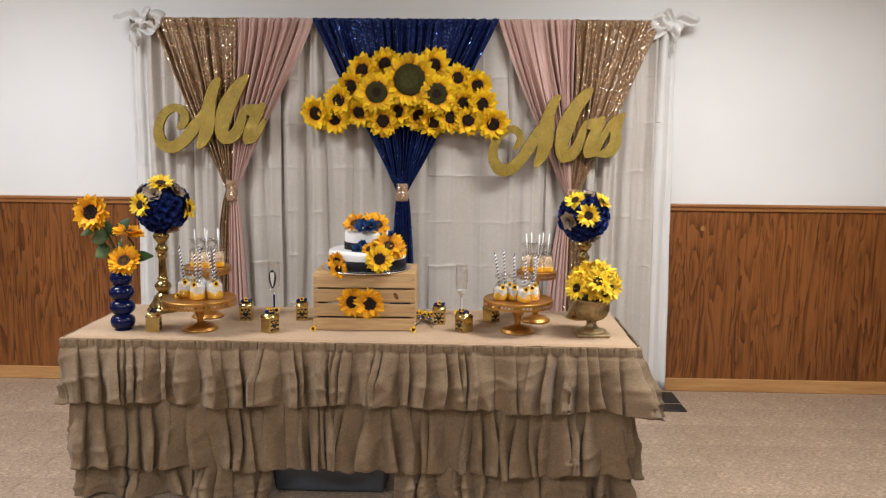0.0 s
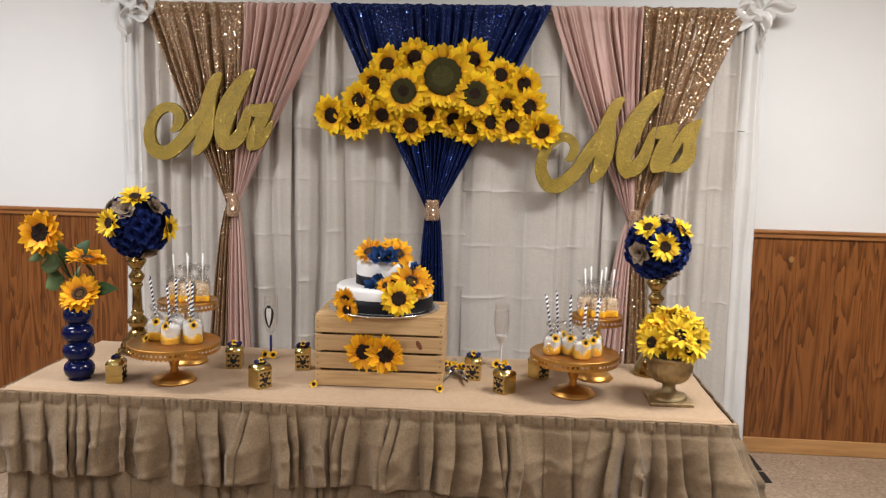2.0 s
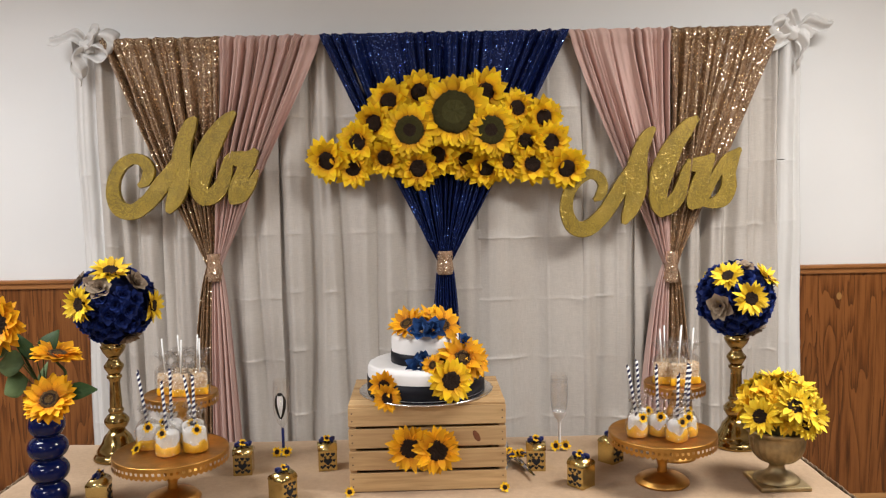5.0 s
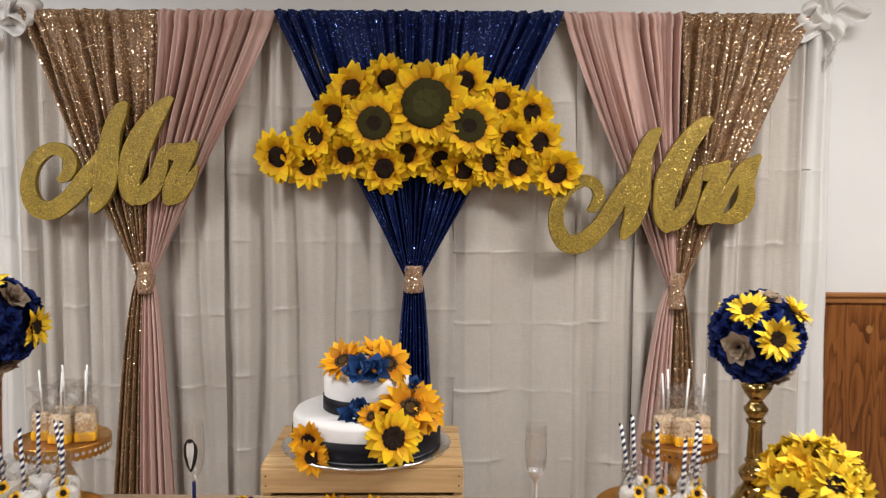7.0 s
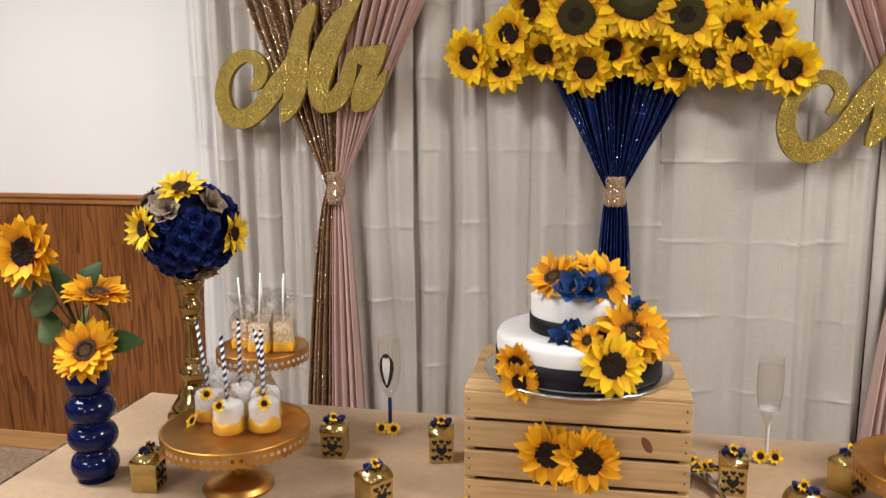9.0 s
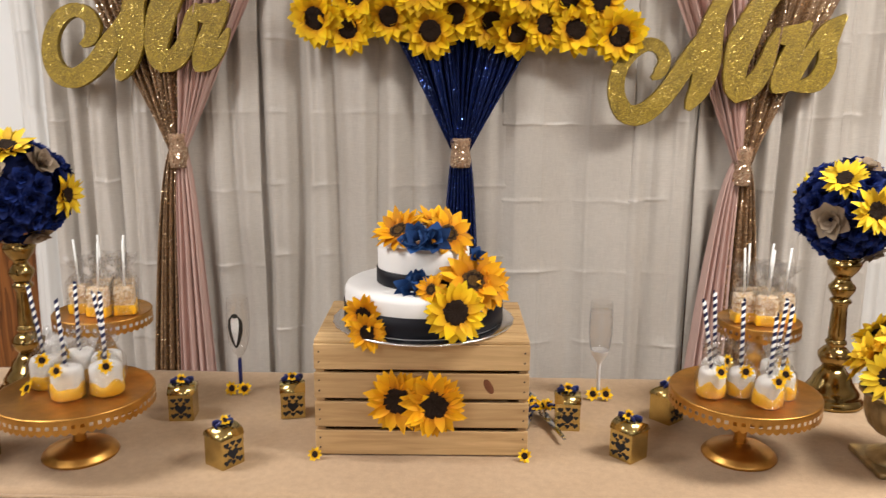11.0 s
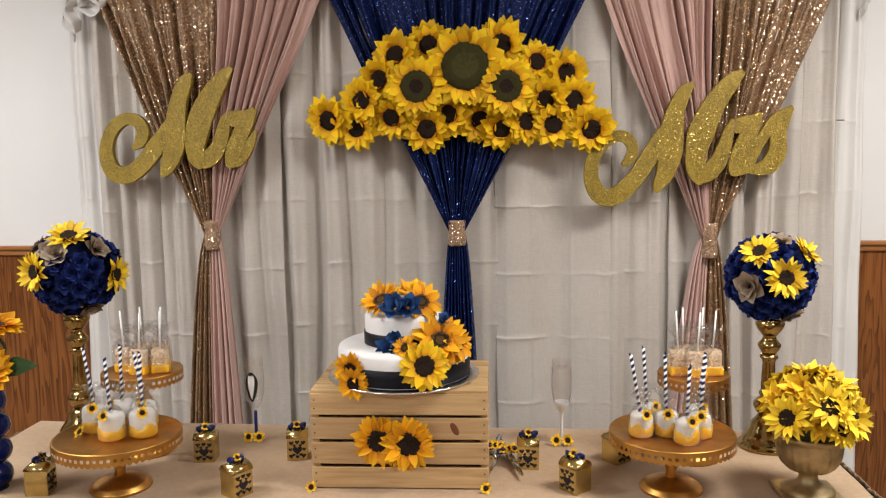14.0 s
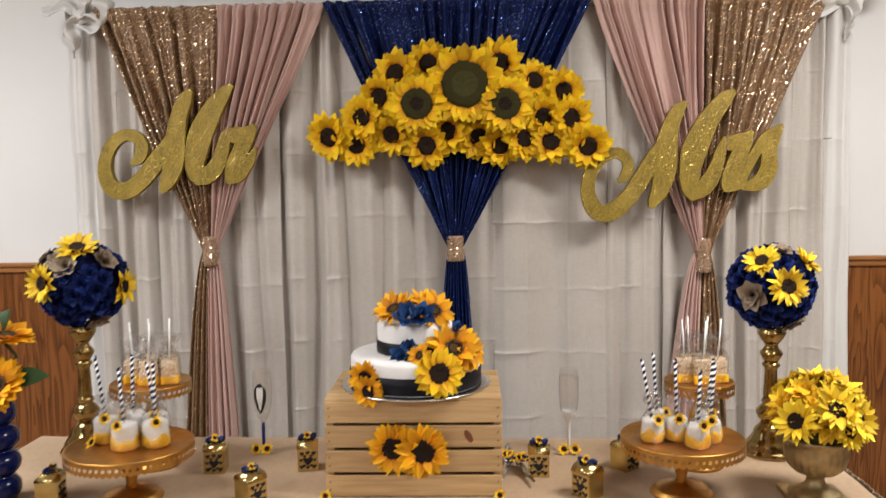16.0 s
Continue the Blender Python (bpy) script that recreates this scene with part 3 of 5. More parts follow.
# strokes in centimetres from the sign's upper left: across, down, breadth
MR = [[(11.8, 32.9, 2.2), (15.3, 30.3, 5.2), (16.8, 25.5, 5.8), (14.3, 21.4, 5.6), (9.6, 20.4, 5.4), (4.4, 23.4, 5.8), (0.7, 29.7, 6.0), (0.0, 37.2, 6.9), (2.8, 43.1, 7.8),
       (8.9, 44.4, 7.8), (16.1, 39.7, 7.8), (22.2, 32.5, 8.2), (26.6, 26.5, 6.4), (29.6, 21.2, 4.3)],
      [(39.3, 2.1, 2.1), (36.6, 5.5, 6.4), (33.5, 12.8, 7.7), (31.5, 22.3, 9.4), (30.9, 29.7, 9.9), (28.9, 37.1, 8.6), (26.2, 42.2, 6.0), (24.6, 45.2, 2.2)],
      [(57.2, 0.0, 2.1), (53.1, 3.8, 6.4), (47.1, 12.2, 9.8), (42.2, 21.9, 11.3), (39.9, 30.7, 9.6), (39.7, 35.8, 8.4), (40.6, 39.2, 6.6), (41.6, 42.2, 2.0)],
      [(38.0, 38.6, 3.0), (41.5, 39.2, 6.2), (45.2, 38.0, 7.8), (49.2, 34.1, 7.5), (51.5, 28.6, 6.6), (53.3, 22.3, 5.1), (55.6, 17.8, 2.1)],
      [(53.4, 18.9, 3.4), (56.8, 21.0, 7.4), (61.5, 21.0, 7.4), (66.2, 17.4, 2.1)],
      [(66.2, 17.0, 3.0), (62.9, 21.8, 6.8), (59.4, 28.6, 7.5), (56.5, 34.9, 7.7), (54.9, 39.4, 5.4), (54.2, 42.0, 2.0)],
      [(53.2, 40.6, 3.0), (56.4, 39.4, 5.6), (59.4, 37.6, 6.0), (62.9, 33.2, 4.9), (65.2, 29.0, 3.0), (66.5, 26.3, 1.0)]]
MRS = [[(12.3, 36.7, 1.7), (15.0, 34.6, 4.6), (16.5, 30.0, 4.8), (14.2, 25.8, 5.0), (9.6, 24.8, 5.2), (4.0, 28.3, 5.7), (0.3, 34.9, 5.9), (0.0, 42.7, 6.7), (3.5, 49.0, 7.6),
        (9.4, 49.4, 8.0), (16.2, 43.9, 7.5), (21.7, 35.9, 7.5), (26.1, 28.5, 7.1), (29.3, 22.2, 4.6)],
       [(40.1, 4.2, 2.1), (36.9, 7.5, 5.8), (33.7, 14.5, 7.5), (31.9, 23.7, 10.2), (31.6, 31.6, 10.2), (29.7, 40.0, 7.9), (27.3, 44.7, 5.4), (25.9, 47.9, 2.1)],
       [(59.8, 0.0, 2.5), (55.4, 3.7, 7.0), (49.2, 12.0, 9.1), (43.9, 23.3, 11.2), (42.0, 31.6, 9.4), (41.8, 37.9, 8.2), (42.8, 42.0, 6.2), (43.6, 45.0, 2.0)],
       [(40.2, 41.0, 3.0), (43.6, 41.6, 6.2), (47.3, 39.8, 7.6), (50.9, 35.4, 7.1), (53.0, 29.5, 5.6), (54.9, 23.2, 4.6), (56.7, 19.1, 2.1)],
       [(54.6, 20.3, 3.7), (58.4, 21.4, 7.0), (62.9, 20.5, 7.0), (67.4, 17.0, 2.1)],
       [(67.0, 16.6, 2.5), (64.2, 21.1, 6.2), (61.1, 28.4, 7.5), (58.8, 34.7, 7.7), (57.3, 39.1, 5.6), (56.6, 41.6, 2.0)],
       [(55.6, 40.2, 3.0), (59.0, 39.0, 5.6), (61.9, 37.2, 6.0), (64.9, 32.0, 5.0), (68.5, 25.7, 4.6), (73.2, 19.1, 5.0), (79.3, 14.1, 1.2)],
       [(79.3, 14.5, 1.7), (75.7, 19.5, 6.2), (74.1, 25.3, 6.6), (74.1, 31.6, 7.5), (71.3, 37.2, 7.5), (66.4, 39.1, 5.0), (61.4, 39.1, 2.5)]]
letter_sign("mr_sign", MR, -1.815, 2.013, BACK - 0.10, "gold glitter cut-out script sign reading Mr")
letter_sign("mrs_sign", MRS, 0.262, 1.947, BACK - 0.10, "gold glitter cut-out script sign reading Mrs")


# ---- the table ----
TX0, TX1, TY0, TY1 = -1.70, 0.87, 3.485, 4.205


def pleats(total, lo, hi, seed):
    r = random.Random(seed)
    out, s = [], 0.0
    while s < total:
        w = r.uniform(lo, hi)
        out.append((s, w, r.uniform(0.35, 1.0), r.uniform(-0.6, 0.6), r.random()))
        s += w
    return out


def ruffle(name, parent, z_top, z_low, out_top, out_low, seed, span=(0.0, 1.0), inset=0.0):
    """A gathered band round the sides and front of the table."""
    side = 0.62
    width = TX1 - TX0
    total = 2 * side + width
    laps = pleats(total + 0.1, 0.026, 0.100, seed)
    tucks = pleats(total + 0.3, 0.018, 0.050, seed + 40)
    header = 0.13

    def base(s, o):
        if s < side:
            return (TX0 - o, TY0 + (side - s), -1, 0)
        if s > side + width:
            return (TX1 + o, TY0 + (s - side - width), 1, 0)
        return (TX0 + (s - side), TY0 - o, 0, -1)

    def edge(i, v):
        a, w, k, skew, rr = laps[i]
        return a + 0.60 * w * skew * v ** 1.3 + 0.010 * math.sin(4 * v + 40 * rr) * v

    def lap(q, v):
        """Overlapping laps: cloth that rises to a lip and drops behind it; the lines lean as they go down."""
        i = min(int(q), len(laps) - 2)
        u = min(1.0, q - i)
        e0 = edge(i, v)
        e1 = max(edge(i + 1, v), e0 + 0.012)
        a, w, k, skew, rr = laps[i]
        way = 1 if rr > 0.40 else -1
        p = u if way > 0 else 1 - u
        reach = min(1.0, 0.35 + 1.2 * ((rr * 7.31) % 1.0) + 0.5 * v)
        roll = 0.25 * max(0.0, p - 0.82) / 0.18
        return e0 + (e1 - e0) * u, k * reach * (p ** 1.4 - roll - 0.30), way * k * reach * p ** 5

    def tuck(s):
        out = 0.0
        for a, w, k, skew, rr in tucks:
            d = s - a
            if -0.02 < d < 0.02:
                out -= k * math.exp(-(d / 0.0035) ** 2)
        return out

    def place(q, v):
        s, rise, over = lap(q, v)
        grow = max(0.0, min(1.0, (v - header * 0.7) / 0.5))
        soft = 0.6 if s < side + 0.03 or s > side + width - 0.03 else 1.0
        crease = max(0.0, 1 - 2.4 * abs(wob(s * 6 + v * 3.0, v * 2.2 - s * 2, seed + 5))) ** 2
        big = 0.7 * wob(s * 5.5 + v * 0.5, v * 0.5, seed) + 0.45 * wob(s * 14 - v * 0.8, v * 0.9, seed + 2)
        o = out_top + (out_low - out_top) * v ** 0.8 + soft * ((0.014 + 0.098 * grow) * rise + 0.046 * big * grow) + 0.012 * crease * grow
        if v < header:
            o = out_top + 0.006 + 0.011 * tuck(s) + 0.006 * rise + 0.004 * wob(s * 22, seed)
        elif v < header + 0.035:
            o -= 0.004
        o += (0.045 if inset == 0 else 0.012) * math.exp(-((s - side - width) / 0.12) ** 2) * v
        x, y, nx, ny = base(s, o)
        corner = max(0.0, 1 - abs(s - side) / 0.06) + max(0.0, 1 - abs(s - side - width) / 0.06)
        if corner > 0:
            cx = 1 if s > total / 2 else -1
            x += cx * o * (1 - nx * nx) * corner
            y -= o * (1 - ny * ny) * corner
        z = z_top + (z_low - z_top) * v + 0.028 * v * wob(s * 4.1, seed * 1.7) + 0.018 * v * wob(s * 17, seed) + 0.034 * v * v * rise
        x += (0.026 * over * grow + 0.012 * v * wob(s * 5, seed, v)) * (1 - abs(nx)) * soft
        mid = (TX0 + TX1) / 2
        return (mid + (x - mid) * (1 - inset), y, z)

    qs = []
    for i, (a, w, *rest) in enumerate(laps[:-1]):
        if total * span[0] <= a <= total * span[1]:
            n = max(7, int(w / 0.0045))
            qs += [i + 0.999 * k / n for k in range(n + 1)]
    b = sheet(qs, steps(0, 1, 38), place)
    ob = part(name, b, BURLAP_SHADED, parent)
    thick(ob, 0.002)
    return ob


def display_table():
    table = thing("folding_table", "long folding banquet table, hidden by its burlap skirt", "table")
    plastic = simple("table_plastic", (0.6, 0.58, 0.54), 0.5)
    part("tabletop", boxed(TX0 + 0.02, TX1 - 0.02, TY0 + 0.02, TY1 - 0.02, TOP - 0.055, TOP - 0.012, bevel=0.01), plastic, table)
    grey = metal("leg_steel", (0.25, 0.25, 0.26), 0.45)
    for x in (TX0 + 0.3, TX1 - 0.3):
        for y in (TY0 + 0.12, TY1 - 0.12):
            part("leg", tube(bmesh.new(), [(x, y, 0), (x, y, TOP - 0.05)], 0.014, 10), grey, table)
    cover = thing("table_cover", "tan burlap table cover with a three-tier gathered ruffle skirt", "tablecloth")
    us, vs = steps(TX0, TX1, 180), steps(TY0, TY1, 50)

    def top(x, y):
        z = TOP + 0.0016 * wob(x * 4, y * 4) + 0.0012 * wob(x * 14 + y * 5, y * 12)
        e = min(x - TX0, TX1 - x, y - TY0, TY1 - y)
        if e < 0.016:
            z -= 0.014 * (1 - e / 0.016) ** 2
        return (x + 0.006 * wob(y * 5, x * 0.1), y + 0.007 * wob(x * 6, 2.0) * (1 if y < TY0 + 0.1 else 0.3), z)

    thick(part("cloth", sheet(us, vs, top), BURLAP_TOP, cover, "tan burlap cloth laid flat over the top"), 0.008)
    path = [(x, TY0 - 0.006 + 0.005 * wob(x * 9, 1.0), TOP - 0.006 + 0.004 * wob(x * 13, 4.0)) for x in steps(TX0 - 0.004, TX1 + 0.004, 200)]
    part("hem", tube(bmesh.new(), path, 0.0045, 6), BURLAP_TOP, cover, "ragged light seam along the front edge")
    ruffle("ruffle", cover, TOP - 0.008, 0.455, 0.004, 0.034, 1)
    ruffle("ruffle", cover, 0.50, 0.145, -0.004, 0.022, 2, inset=0.016)
    ruffle("ruffle", cover, 0.20, 0.010, -0.02, 0.012, 3, (0.0, 0.396), 0.032)
    ruffle("ruffle", cover, 0.20, 0.010, -0.02, 0.012, 3, (0.55, 1.0), 0.032)


display_table()


def storage_bin():
    n = simple("grey_bin_plastic", (0.07, 0.08, 0.095), 0.4)
    whole = thing("storage_bin", "grey plastic storage bin standing under the table", "storage bin", at(-0.515, 3.73, 0))
    b = boxed(-0.29, 0.29, -0.19, 0.19, 0.0, 0.26, bevel=0.02)
    for v in b.verts:
        k = 0.88 + 0.12 * v.co.z / 0.26
        v.co.x *= k
        v.co.y *= k
    part("body", b, n, whole)
    part("lid", boxed(-0.31, 0.31, -0.21, 0.21, 0.255, 0.285, bevel=0.01), n, whole)


storage_bin()


# ---- flowers ----
YELLOW = petals_mat("sunflower_petal", (0.56, 0.20, 0.003), (0.94, 0.55, 0.003), (0.98, 0.71, 0.010))
AMBER = petals_mat("amber_sunflower_petal", (0.48, 0.12, 0.004), (0.90, 0.40, 0.003), (0.95, 0.53, 0.008))
LEMON = petals_mat("lemon_petal", (0.72, 0.42, 0.01), (0.90, 0.62, 0.02), (0.92, 0.72, 0.05))
GOLDEN = petals_mat("golden_petal", (0.66, 0.30, 0.008), (0.90, 0.53, 0.014), (0.93, 0.66, 0.03))
ROSE_BLUE = petals_mat("navy_rose_petal", (0.006, 0.012, 0.07), (0.010, 0.024, 0.16), (0.016, 0.04, 0.26))
BLUE_SILK = petals_mat("blue_silk_petal", (0.007, 0.026, 0.10), (0.011, 0.046, 0.19), (0.02, 0.08, 0.28))
TAUPE = petals_mat("taupe_cloth_petal", (0.20, 0.15, 0.11), (0.30, 0.235, 0.18), (0.38, 0.31, 0.25))
SEEDS = simple("dark_seed_head", (0.022, 0.012, 0.007), 0.85, 0.5, 90, 0.2, 0.0, 0.9)
OLIVE = simple("olive_seed_head", (0.042, 0.037, 0.010), 0.9, 0.45, 90, 0.2, 0.0, 0.9)
PALE_SEEDS = simple("pale_seed_ring", (0.060, 0.055, 0.016), 0.9, 0.4, 90, 0.2, 0.0, 0.9)
BROWN = simple("brown_seed_head", (0.09, 0.05, 0.015), 0.9, 0.45, 90, 0.2, 0.0, 0.9)
LEAF = petals_mat("leaf_green", (0.05, 0.085, 0.03), (0.10, 0.155, 0.065), (0.15, 0.21, 0.10))
DEEP_LEAF = petals_mat("dark_leaf_green", (0.018, 0.04, 0.014), (0.03, 0.065, 0.02), (0.045, 0.085, 0.03))


def add_petal(b, layer, m, length, width, cup, droop, r, rows=5, tip=1.0, twist=0.0):
    """One petal from the origin along x, lying in the xy plane, tipped by m."""
    grid = []
    for j in range(rows + 1):
        v = j / rows
        w = width * (math.sin(math.pi * min(1.0, v ** 0.72 * (0.97 if tip else 0.8))) * 0.92 + 0.10 * (1 - v))
        row = []
        for i in (-1, 0, 1):
            x = length * v
            y = i * w / 2
            z = cup * abs(i) * w * 0.8 + droop * length * v * v + twist * i * v * w
            row.append(b.verts.new(m @ Vector((x, y, z))))
        grid.append(row)
    for j in range(rows):
        for i in range(2):
            f = b.faces.new((grid[j][i], grid[j][i + 1], grid[j + 1][i + 1], grid[j + 1][i]))
            for loop, (a, c) in zip(f.loops, ((i, j), (i + 1, j), (i + 1, j + 1), (i, j + 1))):
                loop[layer].uv = (a / 2, c / rows)


PETAL_SHAPES = {}


def petal_shapes(material):
    """A few single petals of unit length and width, shared by all blooms of one colour."""
    if material.name not in PETAL_SHAPES:
        r = random.Random(77)
        made = []
        for k in range(5):
            b = bmesh.new()
            layer = b.loops.layers.uv.new("uv")
            add_petal(b, layer, Matrix.Identity(4), 1.0, 1.0, r.uniform(0.08, 0.2), (-0.10, -0.04, 0.02, 0.08, -0.16)[k], None, twist=r.uniform(-0.2, 0.2))
            me = bpy.data.meshes.new("petal")
            b.to_mesh(me)
            b.free()
            me.shade_smooth()
            me.materials.append(material)
            made.append(me)
        PETAL_SHAPES[material.name] = made
    return PETAL_SHAPES[material.name]


def bloom(parent, kind, head, place, way, size, spin=None, name="sunflower"):
    """A seed head as the part, with each petal under it."""
    material, rings, core = kind
    spin = random.uniform(0, 360) if spin is None else spin
    ob = share(name, head, parent, facing(place, way, spin, size))
    shapes = petal_shapes(material)
    for count, length, width, lift, z in rings:
        off = random.random() * 60
        for k in range(count):
            a = 360 * (k + random.uniform(-0.25, 0.25)) / count + off
            ln = (length - core * 0.7) * random.uniform(0.86, 1.10)
            wd = width * random.uniform(1.05, 1.35)
            m = pose(0, 0, z, 0, 0, a) @ pose(core * 0.7, 0, 0, random.uniform(-24, 24), -lift + random.uniform(-14, 14), random.uniform(-9, 9))
            share("petal", random.choice(shapes), ob, m @ Matrix.Diagonal((ln, wd, 0.6 * ln, 1)))
    return ob


def petal_mesh(name, material, rings, seed, core):
    """rings: (count, length, width, lift in degrees, droop, height); unit radius about 1."""
    r = random.Random(seed)
    b = bmesh.new()
    layer = b.loops.layers.uv.new("uv")
    for count, length, width, lift, droop, z in rings:
        off = r.random() * 6
        for k in range(count):
            a = 360 * (k + r.uniform(-0.22, 0.22)) / count + off
            m = pose(0, 0, z, 0, 0, a) @ pose(core * 0.75, 0, 0, r.uniform(-14, 14), -lift + r.uniform(-11, 11), r.uniform(-6, 6))
            add_petal(b, layer, m, (length - core * 0.75) * r.uniform(0.86, 1.08), width * r.uniform(0.85, 1.12), r.uniform(0.1, 0.3), droop * r.uniform(0.3, 1.6), r, twist=r.uniform(-0.15, 0.15))
    me = bpy.data.meshes.new(name)
    b.to_mesh(me)
    b.free()
    me.shade_smooth()
    me.materials.append(material)
    return me


def disc_mesh(name, material, radius, height, seed, ring=None, band=(0.46, 0.62)):
    b = bmesh.new()
    lathe([(radius * 0.9, -0.06), (radius, 0.0), (radius * 0.97, height * 0.55), (radius * 0.8, height * 0.95), (radius * 0.55, height), (radius * 0.3, height * 0.8), (0, height * 0.7)], 26, b)
    bmesh.ops.subdivide_edges(b, edges=b.edges, cuts=1, use_grid_fill=True)
    for v in b.verts:
        k = 1 + 0.10 * wob(v.co.x * 14 + seed, v.co.y * 14, v.co.z * 14)
        v.co.z += 0.05 * wob(v.co.x * 19, v.co.y * 19, seed) * (v.co.z > 0)
        v.co.x *= k
        v.co.y *= k
    me = bpy.data.meshes.new(name)
    b.to_mesh(me)
    b.free()
    me.shade_smooth()
    me.materials.append(material)
    if ring:
        me.materials.append(ring)
        for p in me.polygons:
            d = math.hypot(p.center.x, p.center.y) / radius
            if band[0] < d < band[1]:
                p.material_index = 1
    return me


TINY = petal_mesh("tiny_petals", YELLOW, [(9, 1.0, 0.52, 10, 0.0, 0.0)], 16, 0.4)
DARK = disc_mesh("seed_head", SEEDS, 0.43, 0.12, 1.0)
SMALL_HEAD = disc_mesh("small_seed_head", BROWN, 0.13, 0.1, 5.0)
AMBER_HEAD = disc_mesh("amber_seed_head", BROWN, 0.38, 0.12, 2.0, SEEDS)
GREEN_HEAD = disc_mesh("olive_seed_head", OLIVE, 0.56, 0.10, 3.0, SEEDS, (0.0, 0.40))
WIDE_HEAD = disc_mesh("wide_seed_head", OLIVE, 0.61, 0.12, 6.0, PALE_SEEDS, (0.0, 0.52))
CRATE_HEAD = disc_mesh("crate_seed_head", SEEDS, 0.49, 0.12, 4.0)
ROSE = [petal_mesh("rose_petals", ROSE_BLUE, [(6, 1.0, 0.95, 18, 0.10, 0.0), (6, 0.85, 0.85, 42, 0.10, 0.08), (5, 0.62, 0.7, 66, 0.05, 0.12), (4, 0.42, 0.5, 80, 0.0, 0.15)], s, 0.12) for s in (21, 22)]
SILK = [petal_mesh("silk_petals", BLUE_SILK, [(6, 1.0, 0.8, 20, 0.15, 0.0), (5, 0.8, 0.7, 48, 0.1, 0.06)], s, 0.15) for s in (23, 24)]
TAUPE_ROSE = petal_mesh("taupe_petals", TAUPE, [(6, 1.0, 0.95, 14, 0.10, 0.0), (5, 0.75, 0.8, 40, 0.1, 0.08), (4, 0.45, 0.5, 66, 0.0, 0.12)], 25, 0.15)


SUN_KIND = (YELLOW, [(14, 1.15, 0.44, -4, -0.03), (14, 1.05, 0.42, 10, 0.02), (12, 0.92, 0.38, 26, 0.04), (2, 0.72, 0.32, 88, 0.08)], 0.55)
BIG_KIND = (YELLOW, [(24, 1.05, 0.31, -2, -0.04), (24, 1.0, 0.30, 7, 0.0), (20, 0.94, 0.28, 18, 0.04)], 0.70)
CENTRE_KIND = (YELLOW, [(24, 1.06, 0.33, -2, -0.05), (24, 1.02, 0.31, 5, -0.02), (18, 0.96, 0.28, 12, 0.0)], 0.78)
CAKE_KIND = (YELLOW, [(17, 1.0, 0.34, 4, 0.0), (15, 0.93, 0.32, 14, 0.04)], 0.44)
AMB_KIND = (AMBER, [(15, 1.0, 0.34, 8, 0.0), (13, 0.95, 0.32, 20, 0.05)], 0.34)
LEM_KIND = (LEMON, [(18, 1.0, 0.26, 12, 0.0), (15, 0.92, 0.25, 28, 0.05)], 0.38)
FULL_KIND = (GOLDEN, [(14, 1.0, 0.34, 14, 0.0), (12, 0.82, 0.32, 40, 0.05), (8, 0.56, 0.28, 64, 0.08)], 0.14)
VASE_KIND = (AMBER, [(20, 1.02, 0.36, 6, 0.0), (18, 0.95, 0.34, 16, 0.04), (14, 0.86, 0.30, 28, 0.06)], 0.46)
WIDE_KIND = (AMBER, [(22, 1.02, 0.30, 3, 0.0), (20, 0.96, 0.28, 11, 0.05)], 0.40)


def flower(parent, petals, head, place, way, size, spin=None, name="sunflower"):
    """Petals with their seed head: a part with one sub-part."""
    spin = random.uniform(0, 360) if spin is None else spin
    ob = share(name, petals, parent, facing(place, way, spin, size))
    if head is not None:
        share("seed_head", head, ob, Matrix.Identity(4))
    return ob


def sunflower_board():
    whole = thing("sunflower_arrangement", "wide arch of yellow artificial sunflowers before the navy curtain", "flower arrangement", at(-0.28, 5.02, 1.75))
    foam = simple("white_foam", (0.75, 0.74, 0.70), 0.8)
    b = boxed(-0.50, 0.50, 0.0, 0.02, -0.015, 0.10, bevel=0.004)
    box(b, -0.36, 0.36, 0.0, 0.02, 0.09, 0.27, bevel=0.004)
    part("board", b, foam, whole, "white foam board behind the flowers")
    r = random.Random(11)
    large = [(-0.250, 1.986, 0.158), (-0.449, 1.910, 0.122), (-0.087, 1.903, 0.120)]
    small = [(-0.542, 2.045), (-0.404, 2.084), (-0.107, 2.078), (0.037, 2.005), (0.156, 1.961), (-0.611, 1.948), (-0.689, 1.865), (-0.828, 1.784), (-0.713, 1.749), (-0.563, 1.792),
             (-0.416, 1.742), (-0.325, 1.802), (-0.197, 1.774), (-0.108, 1.737), (-0.006, 1.766), (0.074, 1.856), (0.186, 1.849), (0.104, 1.752), (0.256, 1.729)]
    for i, (x, z, s) in enumerate(large):
        bloom(whole, BIG_KIND if i else CENTRE_KIND, GREEN_HEAD if i else WIDE_HEAD, (x + 0.28, -0.095, z - 1.75), (r.uniform(-0.1, 0.1), -1, r.uniform(-0.05, 0.12)), s)
    for i, (x, z) in enumerate(small):
        dx, dz = x + 0.28, z - 1.86
        way = (0.55 * dx + r.uniform(-0.25, 0.25), -1, 0.7 * dz + r.uniform(-0.3, 0.2))
        bloom(whole, SUN_KIND, DARK, (x + 0.28, -0.015 - 0.02 * r.random(), z - 1.75), way, r.uniform(0.084, 0.097))
    for i in range(13):
        a = math.pi * (i + 0.5) / 13
        k = 0.40 if i % 2 else 0.22
        x, z = -0.28 + k * math.cos(a), 1.80 + 0.45 * k * math.sin(a) + r.uniform(-0.03, 0.03)
        bloom(whole, SUN_KIND, DARK, (x + 0.28, 0.004, z - 1.75), (r.uniform(-0.5, 0.5), -1, r.uniform(-0.6, 0.4)), 0.085)


sunflower_board()

